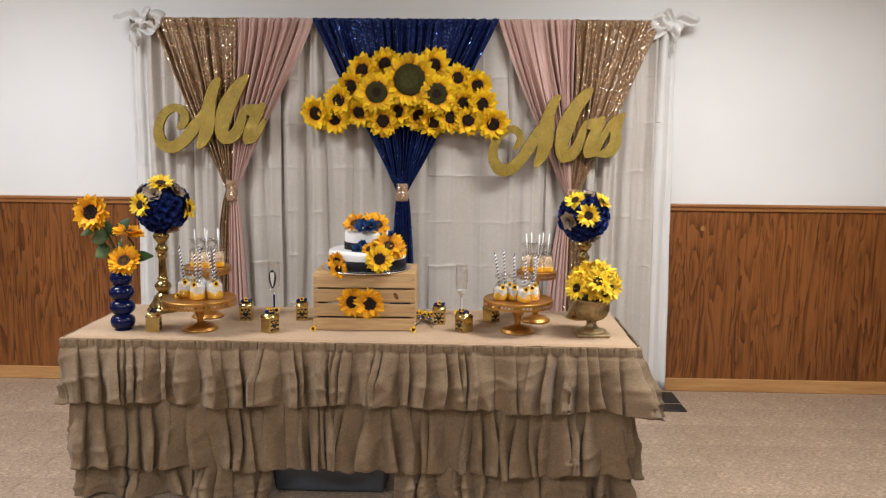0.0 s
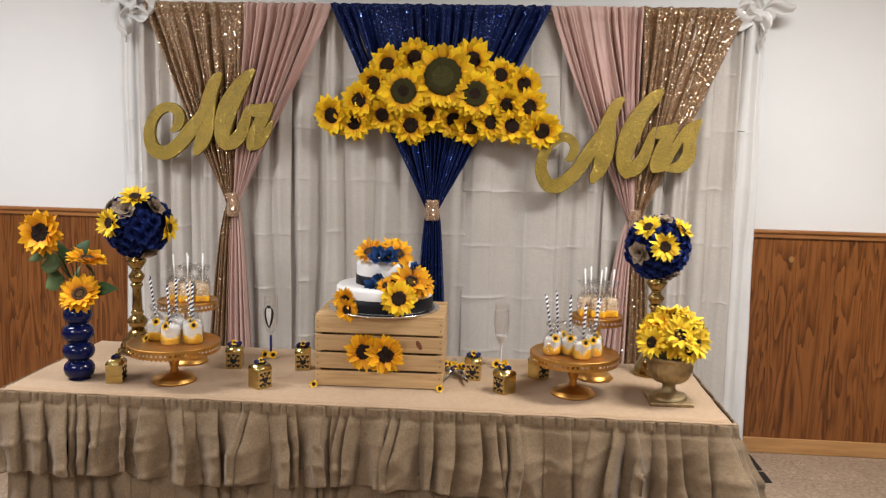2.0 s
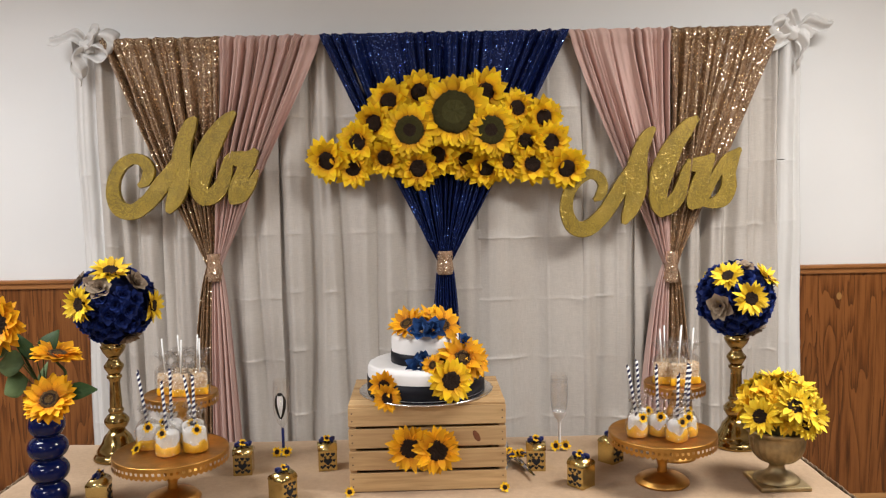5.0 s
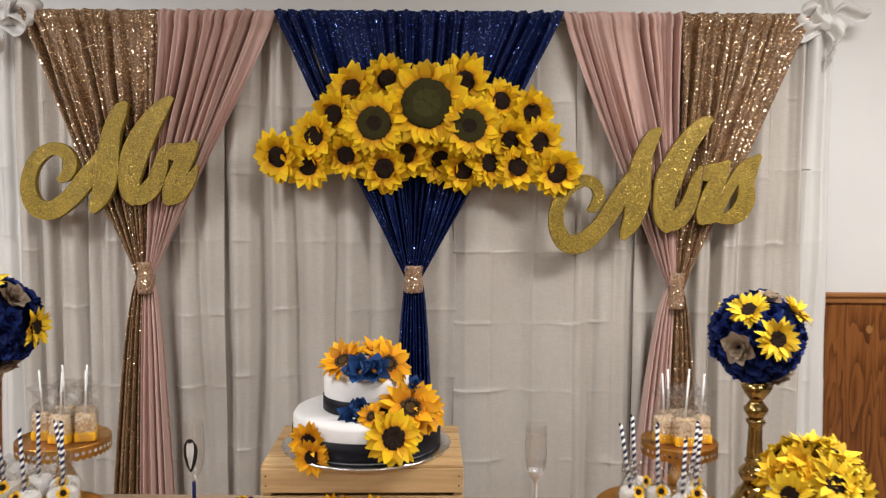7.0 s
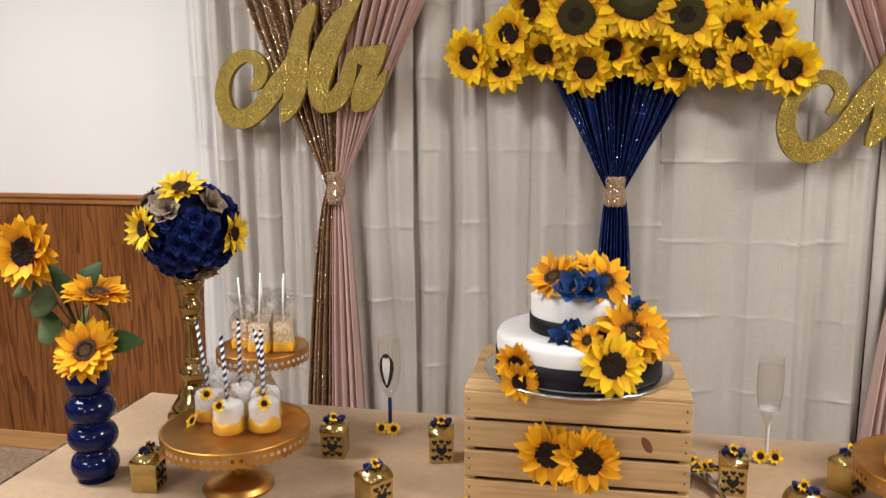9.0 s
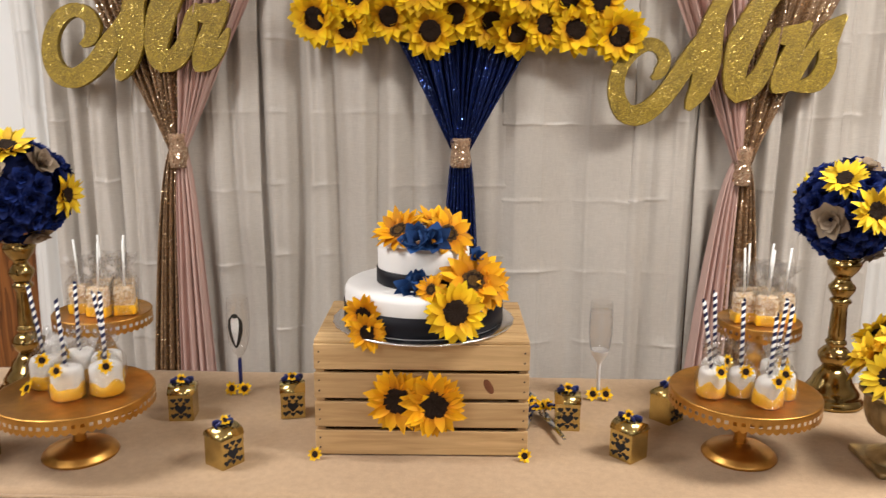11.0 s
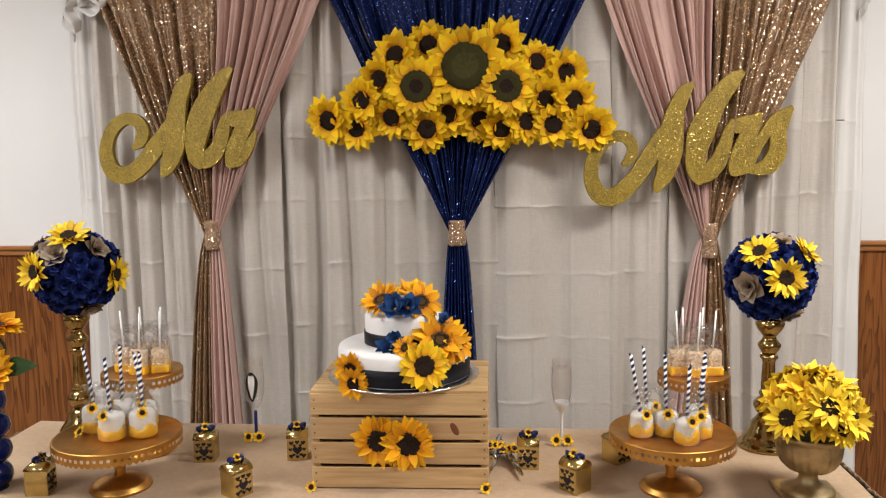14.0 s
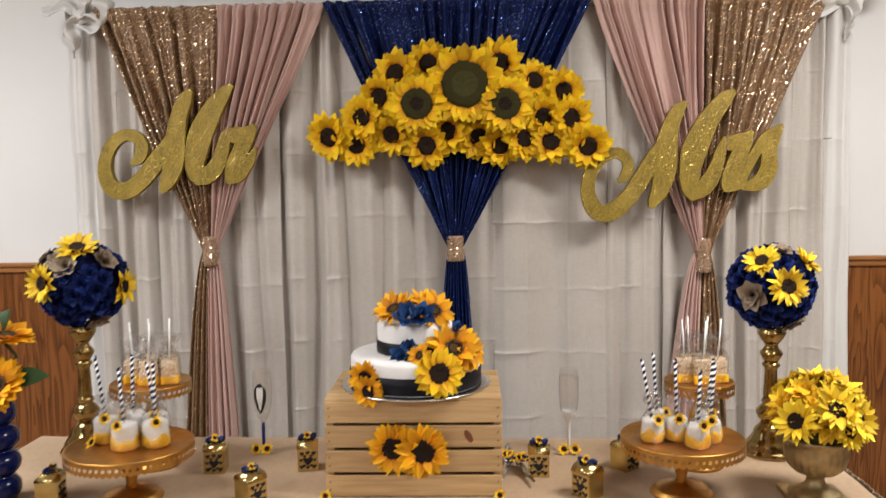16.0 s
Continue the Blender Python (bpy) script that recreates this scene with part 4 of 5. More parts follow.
# ---- on the table ----
PINE = plain_wood("crate_pine", (0.42, 0.26, 0.115), (0.62, 0.43, 0.22), 1.2, 0.6, (0.08, 1, 1))
BRASS = metal("polished_brass", (0.37, 0.265, 0.10), 0.16, 0.2)
GOLD_PAINT = metal("gold_painted_metal", (0.56, 0.30, 0.075), 0.38, 0.15)
GOLD_FOIL = metal("gold_foil_card", (0.58, 0.45, 0.18), 0.2, 0.1)
URN_GOLD = metal("antique_gold", (0.40, 0.31, 0.17), 0.5, 0.3)
ICING = simple("white_icing", (0.80, 0.79, 0.78), 0.5, 0.03, 20, 0.4, 0.0, 0.3)
BLACK_RIBBON = simple("black_ribbon", (0.006, 0.006, 0.010), 0.5, 0.15, 40, 0.2)
FOIL = metal("silver_foil", (0.75, 0.75, 0.76), 0.22, 0.1)
BLUE_GLASS = simple("cobalt_glaze", (0.002, 0.006, 0.052), 0.13, 0.1, 8, 0.35, 0.0, 0.0)
STRAW_WHITE = simple("white_paper", (0.8, 0.8, 0.78), 0.6)
STRAW_NAVY = simple("navy_paper", (0.012, 0.018, 0.075), 0.6)
MALLOW = simple("marshmallow", (0.85, 0.83, 0.80), 0.7, 0.04, 60, 0.3, 0.0, 0.35)
CANDY = simple("yellow_candy_coat", (0.90, 0.50, 0.012), 0.35, 0.08, 40)
CRISP = crisped("crisped_rice")
WRAP = thin_clear("clear_wrap", 0.12, 0.14, 1.0)
GLASS = thin_clear("clear_glass", 0.12, 0.04, 0.0)
HAZE = thin_clear("frosted_haze", 0.22, 0.55, 0.0)
BLUE_RIBBON = simple("navy_satin_ribbon", (0.010, 0.02, 0.13), 0.28, 0.15, 60)
PAINTED_INSIDE = simple("painted_inside_shade", (0.008, 0.008, 0.012), 0.9)
STICK = simple("white_plastic_stick", (0.82, 0.82, 0.80), 0.45)


def wooden_crate():
    whole = thing("wooden_crate", "pale pine slatted crate turned over as a cake riser", "crate", at(-0.367, 3.685, TOP, 0, 0, 1.5))
    w, d, hgt, t = 0.475, 0.325, 0.262, 0.010
    zs = [(0.003, 0.060), (0.069, 0.128), (0.137, 0.196), (0.204, hgt)]
    r = random.Random(3)
    for z0, z1 in zs:
        part("slat", boxed(-w / 2, w / 2, 0, t, z0, z1, bevel=0.0018), PINE, whole, smooth=False)
        part("slat", boxed(-w / 2, w / 2, d - t, d, z0, z1, bevel=0.0018), PINE, whole, smooth=False)
    for s in (-1, 1):
        x = s * (w / 2 - 0.012)
        part("end_panel", boxed(x - 0.010, x + 0.010, t + 0.0005, d - t - 0.0005, 0.003, hgt - 0.012, bevel=0.001), PINE, whole, smooth=False)
    n = 5
    for i in range(n):
        y0 = 0.001 + i * (d - 0.002) / n
        part("slat", boxed(-w / 2 + 0.001, w / 2 - 0.001, y0 + 0.003, y0 + (d - 0.002) / n - 0.003, hgt + 0.0005, hgt + 0.009, bevel=0.0018), PINE, whole, smooth=False)
    nail = simple("nail_dark", (0.05, 0.035, 0.02), 0.5)
    for s in (-1, 1):
        for z0, z1 in zs:
            for k in (0.3, 0.7):
                b = lathe([(0, 0.0006), (0.0022, 0.0004), (0.0024, -0.001)], 8)
                o = part("nail", b, nail, whole)
                o.matrix_basis = at(s * (w / 2 - 0.011), 0, z0 + (z1 - z0) * k, 90)
    knot = simple("knot_wood", (0.17, 0.055, 0.02), 0.6, 0.3, 60)
    o = part("knot", lathe([(0, 0.0008), (0.6, 0.0007), (1, 0.0)], 20), knot, whole)
    o.matrix_basis = at(0.148, 0.0, 0.167, 90, 0, 0) @ pose(0, 0, 0, 0, 0, 118) @ Matrix.Diagonal((0.019, 0.009, 1, 1))
    return whole


wooden_crate()


def crate_flowers():
    for x, z, sp in ((-0.418, 0.886, 0), (-0.339, 0.880, 20)):
        f = thing("sunflower_pick", "large amber artificial sunflower fixed to the crate's front", "artificial flower", at(x, 3.676, z), "crate sunflowers")
        bloom(f, WIDE_KIND, CRATE_HEAD, (0, -0.017 if sp else -0.010, 0), (0.10 if sp else -0.14, -1, 0.05), 0.073, sp)


crate_flowers()


def cake():
    z0 = TOP + 0.2715
    whole = thing("wedding_cake", "two-tier white cake with black ribbon bands and sunflowers on foil", "cake", at(-0.372, 3.845, z0))
    part("cake_board", lathe([(0, 0), (0.205, 0), (0.211, 0.003), (0.213, 0.006), (0.209, 0.008), (0.19, 0.009), (0, 0.009)], 56, flute=0.006, count=28, lo=0.002, hi=0.0085), FOIL, whole, "crumpled silver foil board")
    R, H, r2, h2 = 0.184, 0.087, 0.107, 0.089

    def tier(rad, z, h):
        b = lathe([(rad, z), (rad * 1.002, z + h * 0.5), (rad, z + h - 0.012), (rad - 0.004, z + h - 0.004), (rad - 0.012, z + h), (rad * 0.5, z + h + 0.001), (0, z + h + 0.001)], 64)
        for v in b.verts:
            v.co += 0.0012 * Vector((wob(v.co.x * 30, v.co.y * 30, v.co.z * 30), wob(v.co.y * 30, v.co.x * 22), 0))
        return b

    part("bottom_tier", tier(R, 0.009, H), ICING, whole)
    part("top_tier", tier(r2, 0.0965, h2), ICING, whole)

    def band(rad, z, h):
        return lathe([(rad, z), (rad + 0.0022, z + 0.001), (rad + 0.0022, z + h - 0.001), (rad, z + h)], 64)

    part("ribbon", band(R + 0.0006, 0.010, 0.047), BLACK_RIBBON, whole, "black satin ribbon band")
    part("ribbon", band(r2 + 0.0006, 0.0975, 0.036), BLACK_RIBBON, whole, "black satin ribbon band")
    o = Vector((0.372, -3.845, -z0))

    def put(mesh, head, place, way, size, name="sunflower"):
        if head is None:
            flower(whole, mesh, head, Vector(place) + o, way, size, None, name)
        else:
            bloom(whole, mesh, head, Vector(place) + o, way, size, None, name)

    put(AMB_KIND, AMBER_HEAD, (-0.425, 3.80, 1.236), (-0.35, -0.55, 0.9), 0.068)
    put(AMB_KIND, AMBER_HEAD, (-0.315, 3.80, 1.232), (0.45, -0.75, 0.6), 0.066)
    put(AMB_KIND, AMBER_HEAD, (-0.345, 3.87, 1.240), (0.15, -0.2, 1.0), 0.068)
    put(AMB_KIND, AMBER_HEAD, (-0.258, 3.728, 1.140), (0.25, -0.8, 0.62), 0.078)
    put(AMB_KIND, AMBER_HEAD, (-0.212, 3.748, 1.125), (0.8, -0.6, 0.3), 0.052)
    put(CAKE_KIND, DARK, (-0.293, 3.664, 1.088), (0.12, -1, 0.28), 0.068)
    put(AMB_KIND, AMBER_HEAD, (-0.345, 3.690, 1.130), (-0.5, -0.8, 0.5), 0.040)
    put(AMB_KIND, DARK, (-0.494, 3.690, 1.074), (-0.12, -1, 0.15), 0.048)
    put(AMB_KIND, DARK, (-0.484, 3.675, 1.038), (-0.05, -1, 0.05), 0.046)
    put(SILK[0], None, (-0.378, 3.750, 1.222), (-0.1, -0.8, 0.7), 0.050, "blue_flower")
    put(SILK[1], None, (-0.345, 3.748, 1.226), (0.2, -0.8, 0.6), 0.044, "blue_flower")
    put(SILK[1], None, (-0.390, 3.722, 1.120), (-0.2, -1, 0.3), 0.044, "blue_flower")
    put(SILK[0], None, (-0.374, 3.715, 1.144), (0.1, -1, 0.5), 0.030, "blue_flower")
    put(SILK[1], None, (-0.252, 3.76, 1.190), (0.7, -0.6, 0.4), 0.026, "blue_flower")


cake()


def tiny_flower(x, y, way=(0.0, -1, 0.55), size=0.017, z=None):
    f = thing("tiny_sunflower", "tiny yellow paper sunflower lying on the burlap cover", "paper flower", at(x, y, TOP if z is None else z), "tiny paper flowers")
    flower(f, TINY, DARK, (0, 0, size * 0.72), way, size)


tiny_flower(-0.603, 3.658)
tiny_flower(-0.137, 3.672)


def cake_stand(x, y, height, radius, foot, rz=0):
    """Gold stand: plate with a lace skirt, stem and foot."""
    whole = thing("cake_stand", "round gold metal cake stand with a pierced scalloped rim", "cake stand", at(x, y, TOP, 0, 0, rz), "gold cake stands")
    part("foot", lathe([(0, 0.0), (foot * 0.96, 0.0), (foot, 0.004), (foot * 0.98, 0.009), (foot * 0.92, 0.012), (foot * 0.90, 0.016), (foot * 0.8, 0.021), (foot * 0.5, 0.029), (foot * 0.25, 0.036), (0, 0.037)], 44), GOLD_PAINT, whole)
    k = (height - 0.036) / 0.10
    part("stem", lathe([(0.014, 0.033), (0.016, 0.036), (0.013, 0.036 + 0.012 * k), (0.018, 0.036 + 0.03 * k), (0.026, 0.036 + 0.045 * k), (0.030, 0.036 + 0.052 * k), (0.024, 0.036 + 0.06 * k),
                        (0.015, 0.036 + 0.07 * k), (0.016, 0.036 + 0.08 * k), (0.03, 0.036 + 0.095 * k), (0.05, height - 0.005), (0, height - 0.004)], 32), GOLD_PAINT, whole)
    part("plate", lathe([(0, height - 0.004), (radius * 0.985, height - 0.004), (radius, height), (radius, height + 0.004), (radius * 0.985, height + 0.006), (radius * 0.96, height + 0.004), (0, height + 0.004)], 64), GOLD_PAINT, whole)
    n = int(radius * 2 * math.pi / 0.0165)
    b = bmesh.new()
    per = 8
    total = n * per
    top, low = height + 0.001, height - 0.024
    cols = []
    for i in range(total):
        a = 2 * math.pi * i / total
        ph = (i % per) / per
        edge = low - 0.006 * math.sin(math.pi * ph)
        zs = (top, height - 0.008, height - 0.0165, edge)
        cols.append([b.verts.new((radius * 1.001 * math.cos(a), radius * 1.001 * math.sin(a), z)) for z in zs])
    for i in range(total):
        a, c = cols[i], cols[(i + 1) % total]
        for j in range(3):
            if j == 1 and i % per in (2, 3, 4, 5):
                continue
            b.faces.new((a[j], c[j], c[j + 1], a[j + 1]))
    part("lace_rim", b, GOLD_PAINT, whole)
    thick(whole.children[-1], 0.0015)
    return whole


LEFT_STAND = (-1.132, 3.660)
RIGHT_STAND = (0.350, 3.722)
cake_stand(*LEFT_STAND, 0.147, 0.167, 0.082)
cake_stand(*RIGHT_STAND, 0.154, 0.162, 0.082, 7)
LEFT_BACK = (-1.182, 3.925)
RIGHT_BACK = (0.452, 3.950)
cake_stand(*LEFT_BACK, 0.252, 0.118, 0.078, 3)
cake_stand(*RIGHT_BACK, 0.249, 0.100, 0.074, 9)


def mallow_pop(x, y, z, lean, turn, straw=0.17, bit=0.0, tall=1.0):
    """Dipped marshmallow on a striped straw, with a paper flower and clear wrap."""
    whole = thing("marshmallow_pop", "white marshmallow dipped in yellow candy on a navy striped straw", "marshmallow pop", at(x, y, z, 0, 0, turn), "marshmallow pops")
    R, H = 0.029 * tall, 0.060 * tall
    seedy = x * 31 + y * 17

    def lump(rr, lo, hi):
        b = lathe([(0, lo), (rr * 0.8, lo), (rr * 0.97, lo + 0.004), (rr, lo + 0.012), (rr, hi - 0.012), (rr * 0.95, hi - 0.004), (rr * 0.8, hi), (0, hi + 0.001)], 26)
        for v in b.verts:
            v.co += 0.004 * noise.noise_vector(v.co * 35 + Vector((seedy, 0, 0)))
            v.co.z = max(v.co.z, lo)
        return b

    part("marshmallow", lump(R, 0.0, H), MALLOW, whole)
    b = lathe([(0, 0.0003), (R * 0.9, 0.0003), (R + 0.0022, 0.005), (R + 0.0028, 0.020), (R + 0.0018, 0.030), (R - 0.004, 0.032)], 30)
    for v in b.verts:
        a = math.atan2(v.co.y, v.co.x)
        if v.co.z > 0.016:
            v.co.z += 0.006 * math.sin(3 * a + seedy) + 0.004 * math.sin(5 * a)
        v.co += 0.0022 * noise.noise_vector(v.co * 35 + Vector((seedy, 0, 0)))
        v.co.z = max(v.co.z, 0.0003)
    part("candy_coat", b, CANDY, whole)
    base = Vector((bit, 0, H - 0.012))
    d = Vector((math.sin(radians(lean)), 0.06, math.cos(radians(lean)))).normalized()
    L = straw
    st = part("straw", tube(bmesh.new(), [base, base + d * L], 0.0041, 12), STRAW_WHITE, whole, "white paper straw with navy spiral stripes")
    q = d.to_track_quat("Z", "Y")
    b = bmesh.new()
    nn = int(L / 0.0018)
    for ph in (0.0,):
        prev = None
        for i in range(nn + 1):
            t = i / nn
            a = 2 * math.pi * t * L / 0.0165 + ph
            lo = base + d * max(0, L * t - 0.0) + q @ Vector((0.0044 * math.cos(a), 0.0044 * math.sin(a), 0))
            col = [b.verts.new(lo + d * k * 0.0042 + (q @ Vector((math.cos(a + 0.0), math.sin(a + 0.0), 0))) * 0.0001) for k in (0, 1, 2)]
            if prev:
                for k in range(2):
                    b.faces.new((prev[k], col[k], col[k + 1], prev[k + 1]))
            prev = col
    part("stripe", b, STRAW_NAVY, st)
    flower(whole, TINY, DARK, (0.004, -R - 0.002, H + 0.004), (0.1, -1, 0.35), 0.017, None, "paper_flower")
    b = lathe([(R + 0.004, 0.001), (R + 0.007, 0.02), (R + 0.006, H * 0.8), (R * 0.8, H + 0.012), (0.010, H + 0.026), (0.008, H + 0.034), (0.018, H + 0.046), (0.028, H + 0.058)], 22)
    for v in b.verts:
        k = 0.005 + 0.010 * max(0, v.co.z - H) / 0.05
        v.co += k * noise.noise_vector(v.co * 55 + Vector((seedy, 3, 0)))
        v.co.z = max(v.co.z, 0.0006)
    part("wrapper", b, WRAP, whole, "clear cellophane wrapper")


PLATE = TOP + 0.1445
for x, y, lean, turn, s in [(-1.205, 3.700, -8, 12, 0.175), (-1.128, 3.640, -6, -10, 0.155), (-1.055, 3.668, 0, 20, 0.165), (-1.150, 3.745, -3, -30, 0.165), (-1.082, 3.735, -8, 8, 0.15)]:
    mallow_pop(x, y - 0.018, PLATE + 0.007, lean, turn, s, 0.0, 1.15)
tiny_flower(-1.224, 3.632, (-0.4, -0.6, 0.6), 0.019, PLATE + 0.007)
for x, y, lean, turn, s in [(0.265, 3.705, -9, 10, 0.165), (0.290, 3.770, -2, 30, 0.165), (0.330, 3.712, -2, -10, 0.16), (0.370, 3.655, 3, 6, 0.145), (0.412, 3.700, 4, -14, 0.155), (0.420, 3.765, 8, 5, 0.15)]:
    mallow_pop(x, y - 0.018, PLATE + 0.014, lean, turn, s)


def rice_treat(x, y, z, turn, lean):
    """Crisped rice bar dipped in yellow on a white stick, in a clear bag."""
    whole = thing("rice_treat", "crisped rice treat dipped in yellow candy on a white stick", "rice treat", at(x, y, z, 0, 0, turn), "wrapped rice treats")
    b = boxed(-0.0235, 0.0235, -0.0155, 0.0155, 0.0, 0.072, bevel=0.005)
    bmesh.ops.subdivide_edges(b, edges=b.edges, cuts=3, use_grid_fill=True)
    for v in b.verts:
        v.co += 0.004 * noise.noise_vector(v.co * 120 + Vector((x * 40, y * 40, 0)))
        v.co.z = max(v.co.z, 0)
    part("bar", b, CRISP, whole)
    b = boxed(-0.0265, 0.0265, -0.0188, 0.0188, 0.0005, 0.027, bevel=0.005)
    bmesh.ops.subdivide_edges(b, edges=b.edges, cuts=2, use_grid_fill=True)
    for v in b.verts:
        v.co += 0.002 * noise.noise_vector(v.co * 50 + Vector((x * 40, y * 40, 0)))
        v.co.z = max(v.co.z, 0.0005)
    part("candy_coat", b, CANDY, whole)
    d = Vector((math.sin(radians(lean)), 0, math.cos(radians(lean))))
    part("stick", tube(bmesh.new(), [Vector((0, 0, 0.06)), Vector((0, 0, 0.06)) + d * 0.125], 0.0026, 8), STICK, whole)
    b = lathe([(0.034, 0.001), (0.036, 0.03), (0.034, 0.075), (0.026, 0.092), (0.010, 0.102), (0.009, 0.108), (0.024, 0.124), (0.036, 0.138)], 22)
    for v in b.verts:
        if v.co.z < 0.1:
            v.co.y *= 0.62
        v.co += (0.003 + 0.10 * max(0, v.co.z - 0.09)) * noise.noise_vector(v.co * 50 + Vector((x * 40, 3, 0)))
        v.co.z = max(v.co.z, 0.0006)
    part("wrapper", b, WRAP, whole, "clear cellophane wrapper")


SHELF = TOP + 0.2405
for x, y, t, l in [(-1.235, 3.905, 10, -3), (-1.178, 3.880, -6, 4), (-1.122, 3.900, 15, 2), (-1.205, 3.965, 0, -2), (-1.150, 3.965, 30, 3)]:
    rice_treat(x + 0.010, y, SHELF + 0.016, t, l)
for x, y, t, l in [(0.405, 3.930, 8, -4), (0.452, 3.905, -5, 3), (0.500, 3.930, 12, 4), (0.430, 3.985, 20, -2), (0.478, 3.985, -15, 3)]:
    rice_treat(x, y, SHELF + 0.013, t, l)


def heart_points(n, s):
    out = []
    for i in range(n):
        t = 2 * math.pi * i / n
        out.append((s * 16 * math.sin(t) ** 3 / 17, s * (13 * math.cos(t) - 5 * math.cos(2 * t) - 2 * math.cos(3 * t) - math.cos(4 * t)) / 17))
    return out


# flat near-black heart: paints the shade inside a cut-out on the solid box
def heart_mesh():
    b = bmesh.new()
    b.faces.new([b.verts.new((px, 0, pz)) for px, pz in heart_points(14, 1.0)])
    me = bpy.data.meshes.new("heart_opening")
    b.to_mesh(me)
    b.free()
    me.materials.append(PAINTED_INSIDE)
    return me


HEART = heart_mesh()


def favor_box(x, y, turn, flower_way=0):
    """Gold card box with cut-out hearts laid on as dark patches, a domed lid and a bow."""
    whole = thing("favor_box", "small shiny gold favor box with cut-out hearts and navy bow", "favor box", at(x, y, TOP + 0.0005, 0, 0, turn), "gold favor boxes")
    h, w = 0.068, 0.030
    b = boxed(-w, w, -w, w, 0, h, bevel=0.0012)
    part("body", b, GOLD_FOIL, whole, smooth=False)
    for side in range(4):
        if side % 2 == 0:
            holes = [(0, 0.032, 0.012), (-0.017, 0.054, 0.006), (0.017, 0.054, 0.006), (-0.018, 0.014, 0.006), (0.018, 0.014, 0.006), (-0.020, 0.034, 0.0045), (0.020, 0.034, 0.0045), (0, 0.056, 0.0055), (0, 0.012, 0.005),
                     (-0.009, 0.046, 0.004), (0.009, 0.046, 0.004), (-0.0095, 0.018, 0.004), (0.0095, 0.018, 0.004)]
            for cx, cz, s in holes:
                share("heart_opening", HEART, whole, pose(0, 0, 0, 0, 0, 90 * side) @ at(cx, -w - 0.0006, cz, s=s * 1.3))
    b = bmesh.new()
    n = 12
    cols = []
    for i in range(n + 1):
        a = math.pi * i / n
        yy, zz = -w * 1.04 * math.cos(a), h + 0.021 * math.sin(a)
        cols.append([b.verts.new((-w * 1.04, yy, zz)), b.verts.new((w * 1.04, yy, zz))])
    for a, c in zip(cols, cols[1:]):
        b.faces.new((a[0], a[1], c[1], c[0]))
    b.faces.new([c[0] for c in cols])
    b.faces.new([c[1] for c in cols][::-1])
    bmesh.ops.recalc_face_normals(b, faces=b.faces)
    part("lid", b, GOLD_FOIL, whole)
    b = bmesh.new()
    for s in (-1, 1):
        for turn2, size in ((18, 1.0), (-28, 0.8)):
            p = [(0, 0, 0), (s * 0.016 * size, -0.006, 0.010), (s * 0.028 * size, 0.0, 0.004), (s * 0.016 * size, 0.006, -0.003), (0, 0, 0)]
            path = smoothed([(pose(0, 0, 0, 0, 0, turn2) @ Vector(q)) for q in p], 5)
            prev = None
            for q in path:
                col = [b.verts.new((q[0], q[1], q[2] - 0.0045)), b.verts.new((q[0], q[1], q[2] + 0.0045))]
                if prev:
                    b.faces.new((prev[0], col[0], col[1], prev[1]))
                prev = col
    o = part("bow", b, BLUE_RIBBON, whole, "navy satin ribbon bow")
    o.location = (0, 0, h + 0.024)
    thick(o, 0.0006)
    flower(whole, TINY, DARK, (0, -0.006, h + 0.034), (0.1, -0.7, 0.7), 0.014, None, "paper_flower")


for x, y, t in [(-1.335, 3.618, 98), (-0.972, 3.872, 6), (-0.797, 3.632, 55), (-0.704, 3.902, 12), (-0.022, 3.862, -4), (0.098, 3.705, -48), (0.232, 3.915, 42)]:
    favor_box(x, y, t)


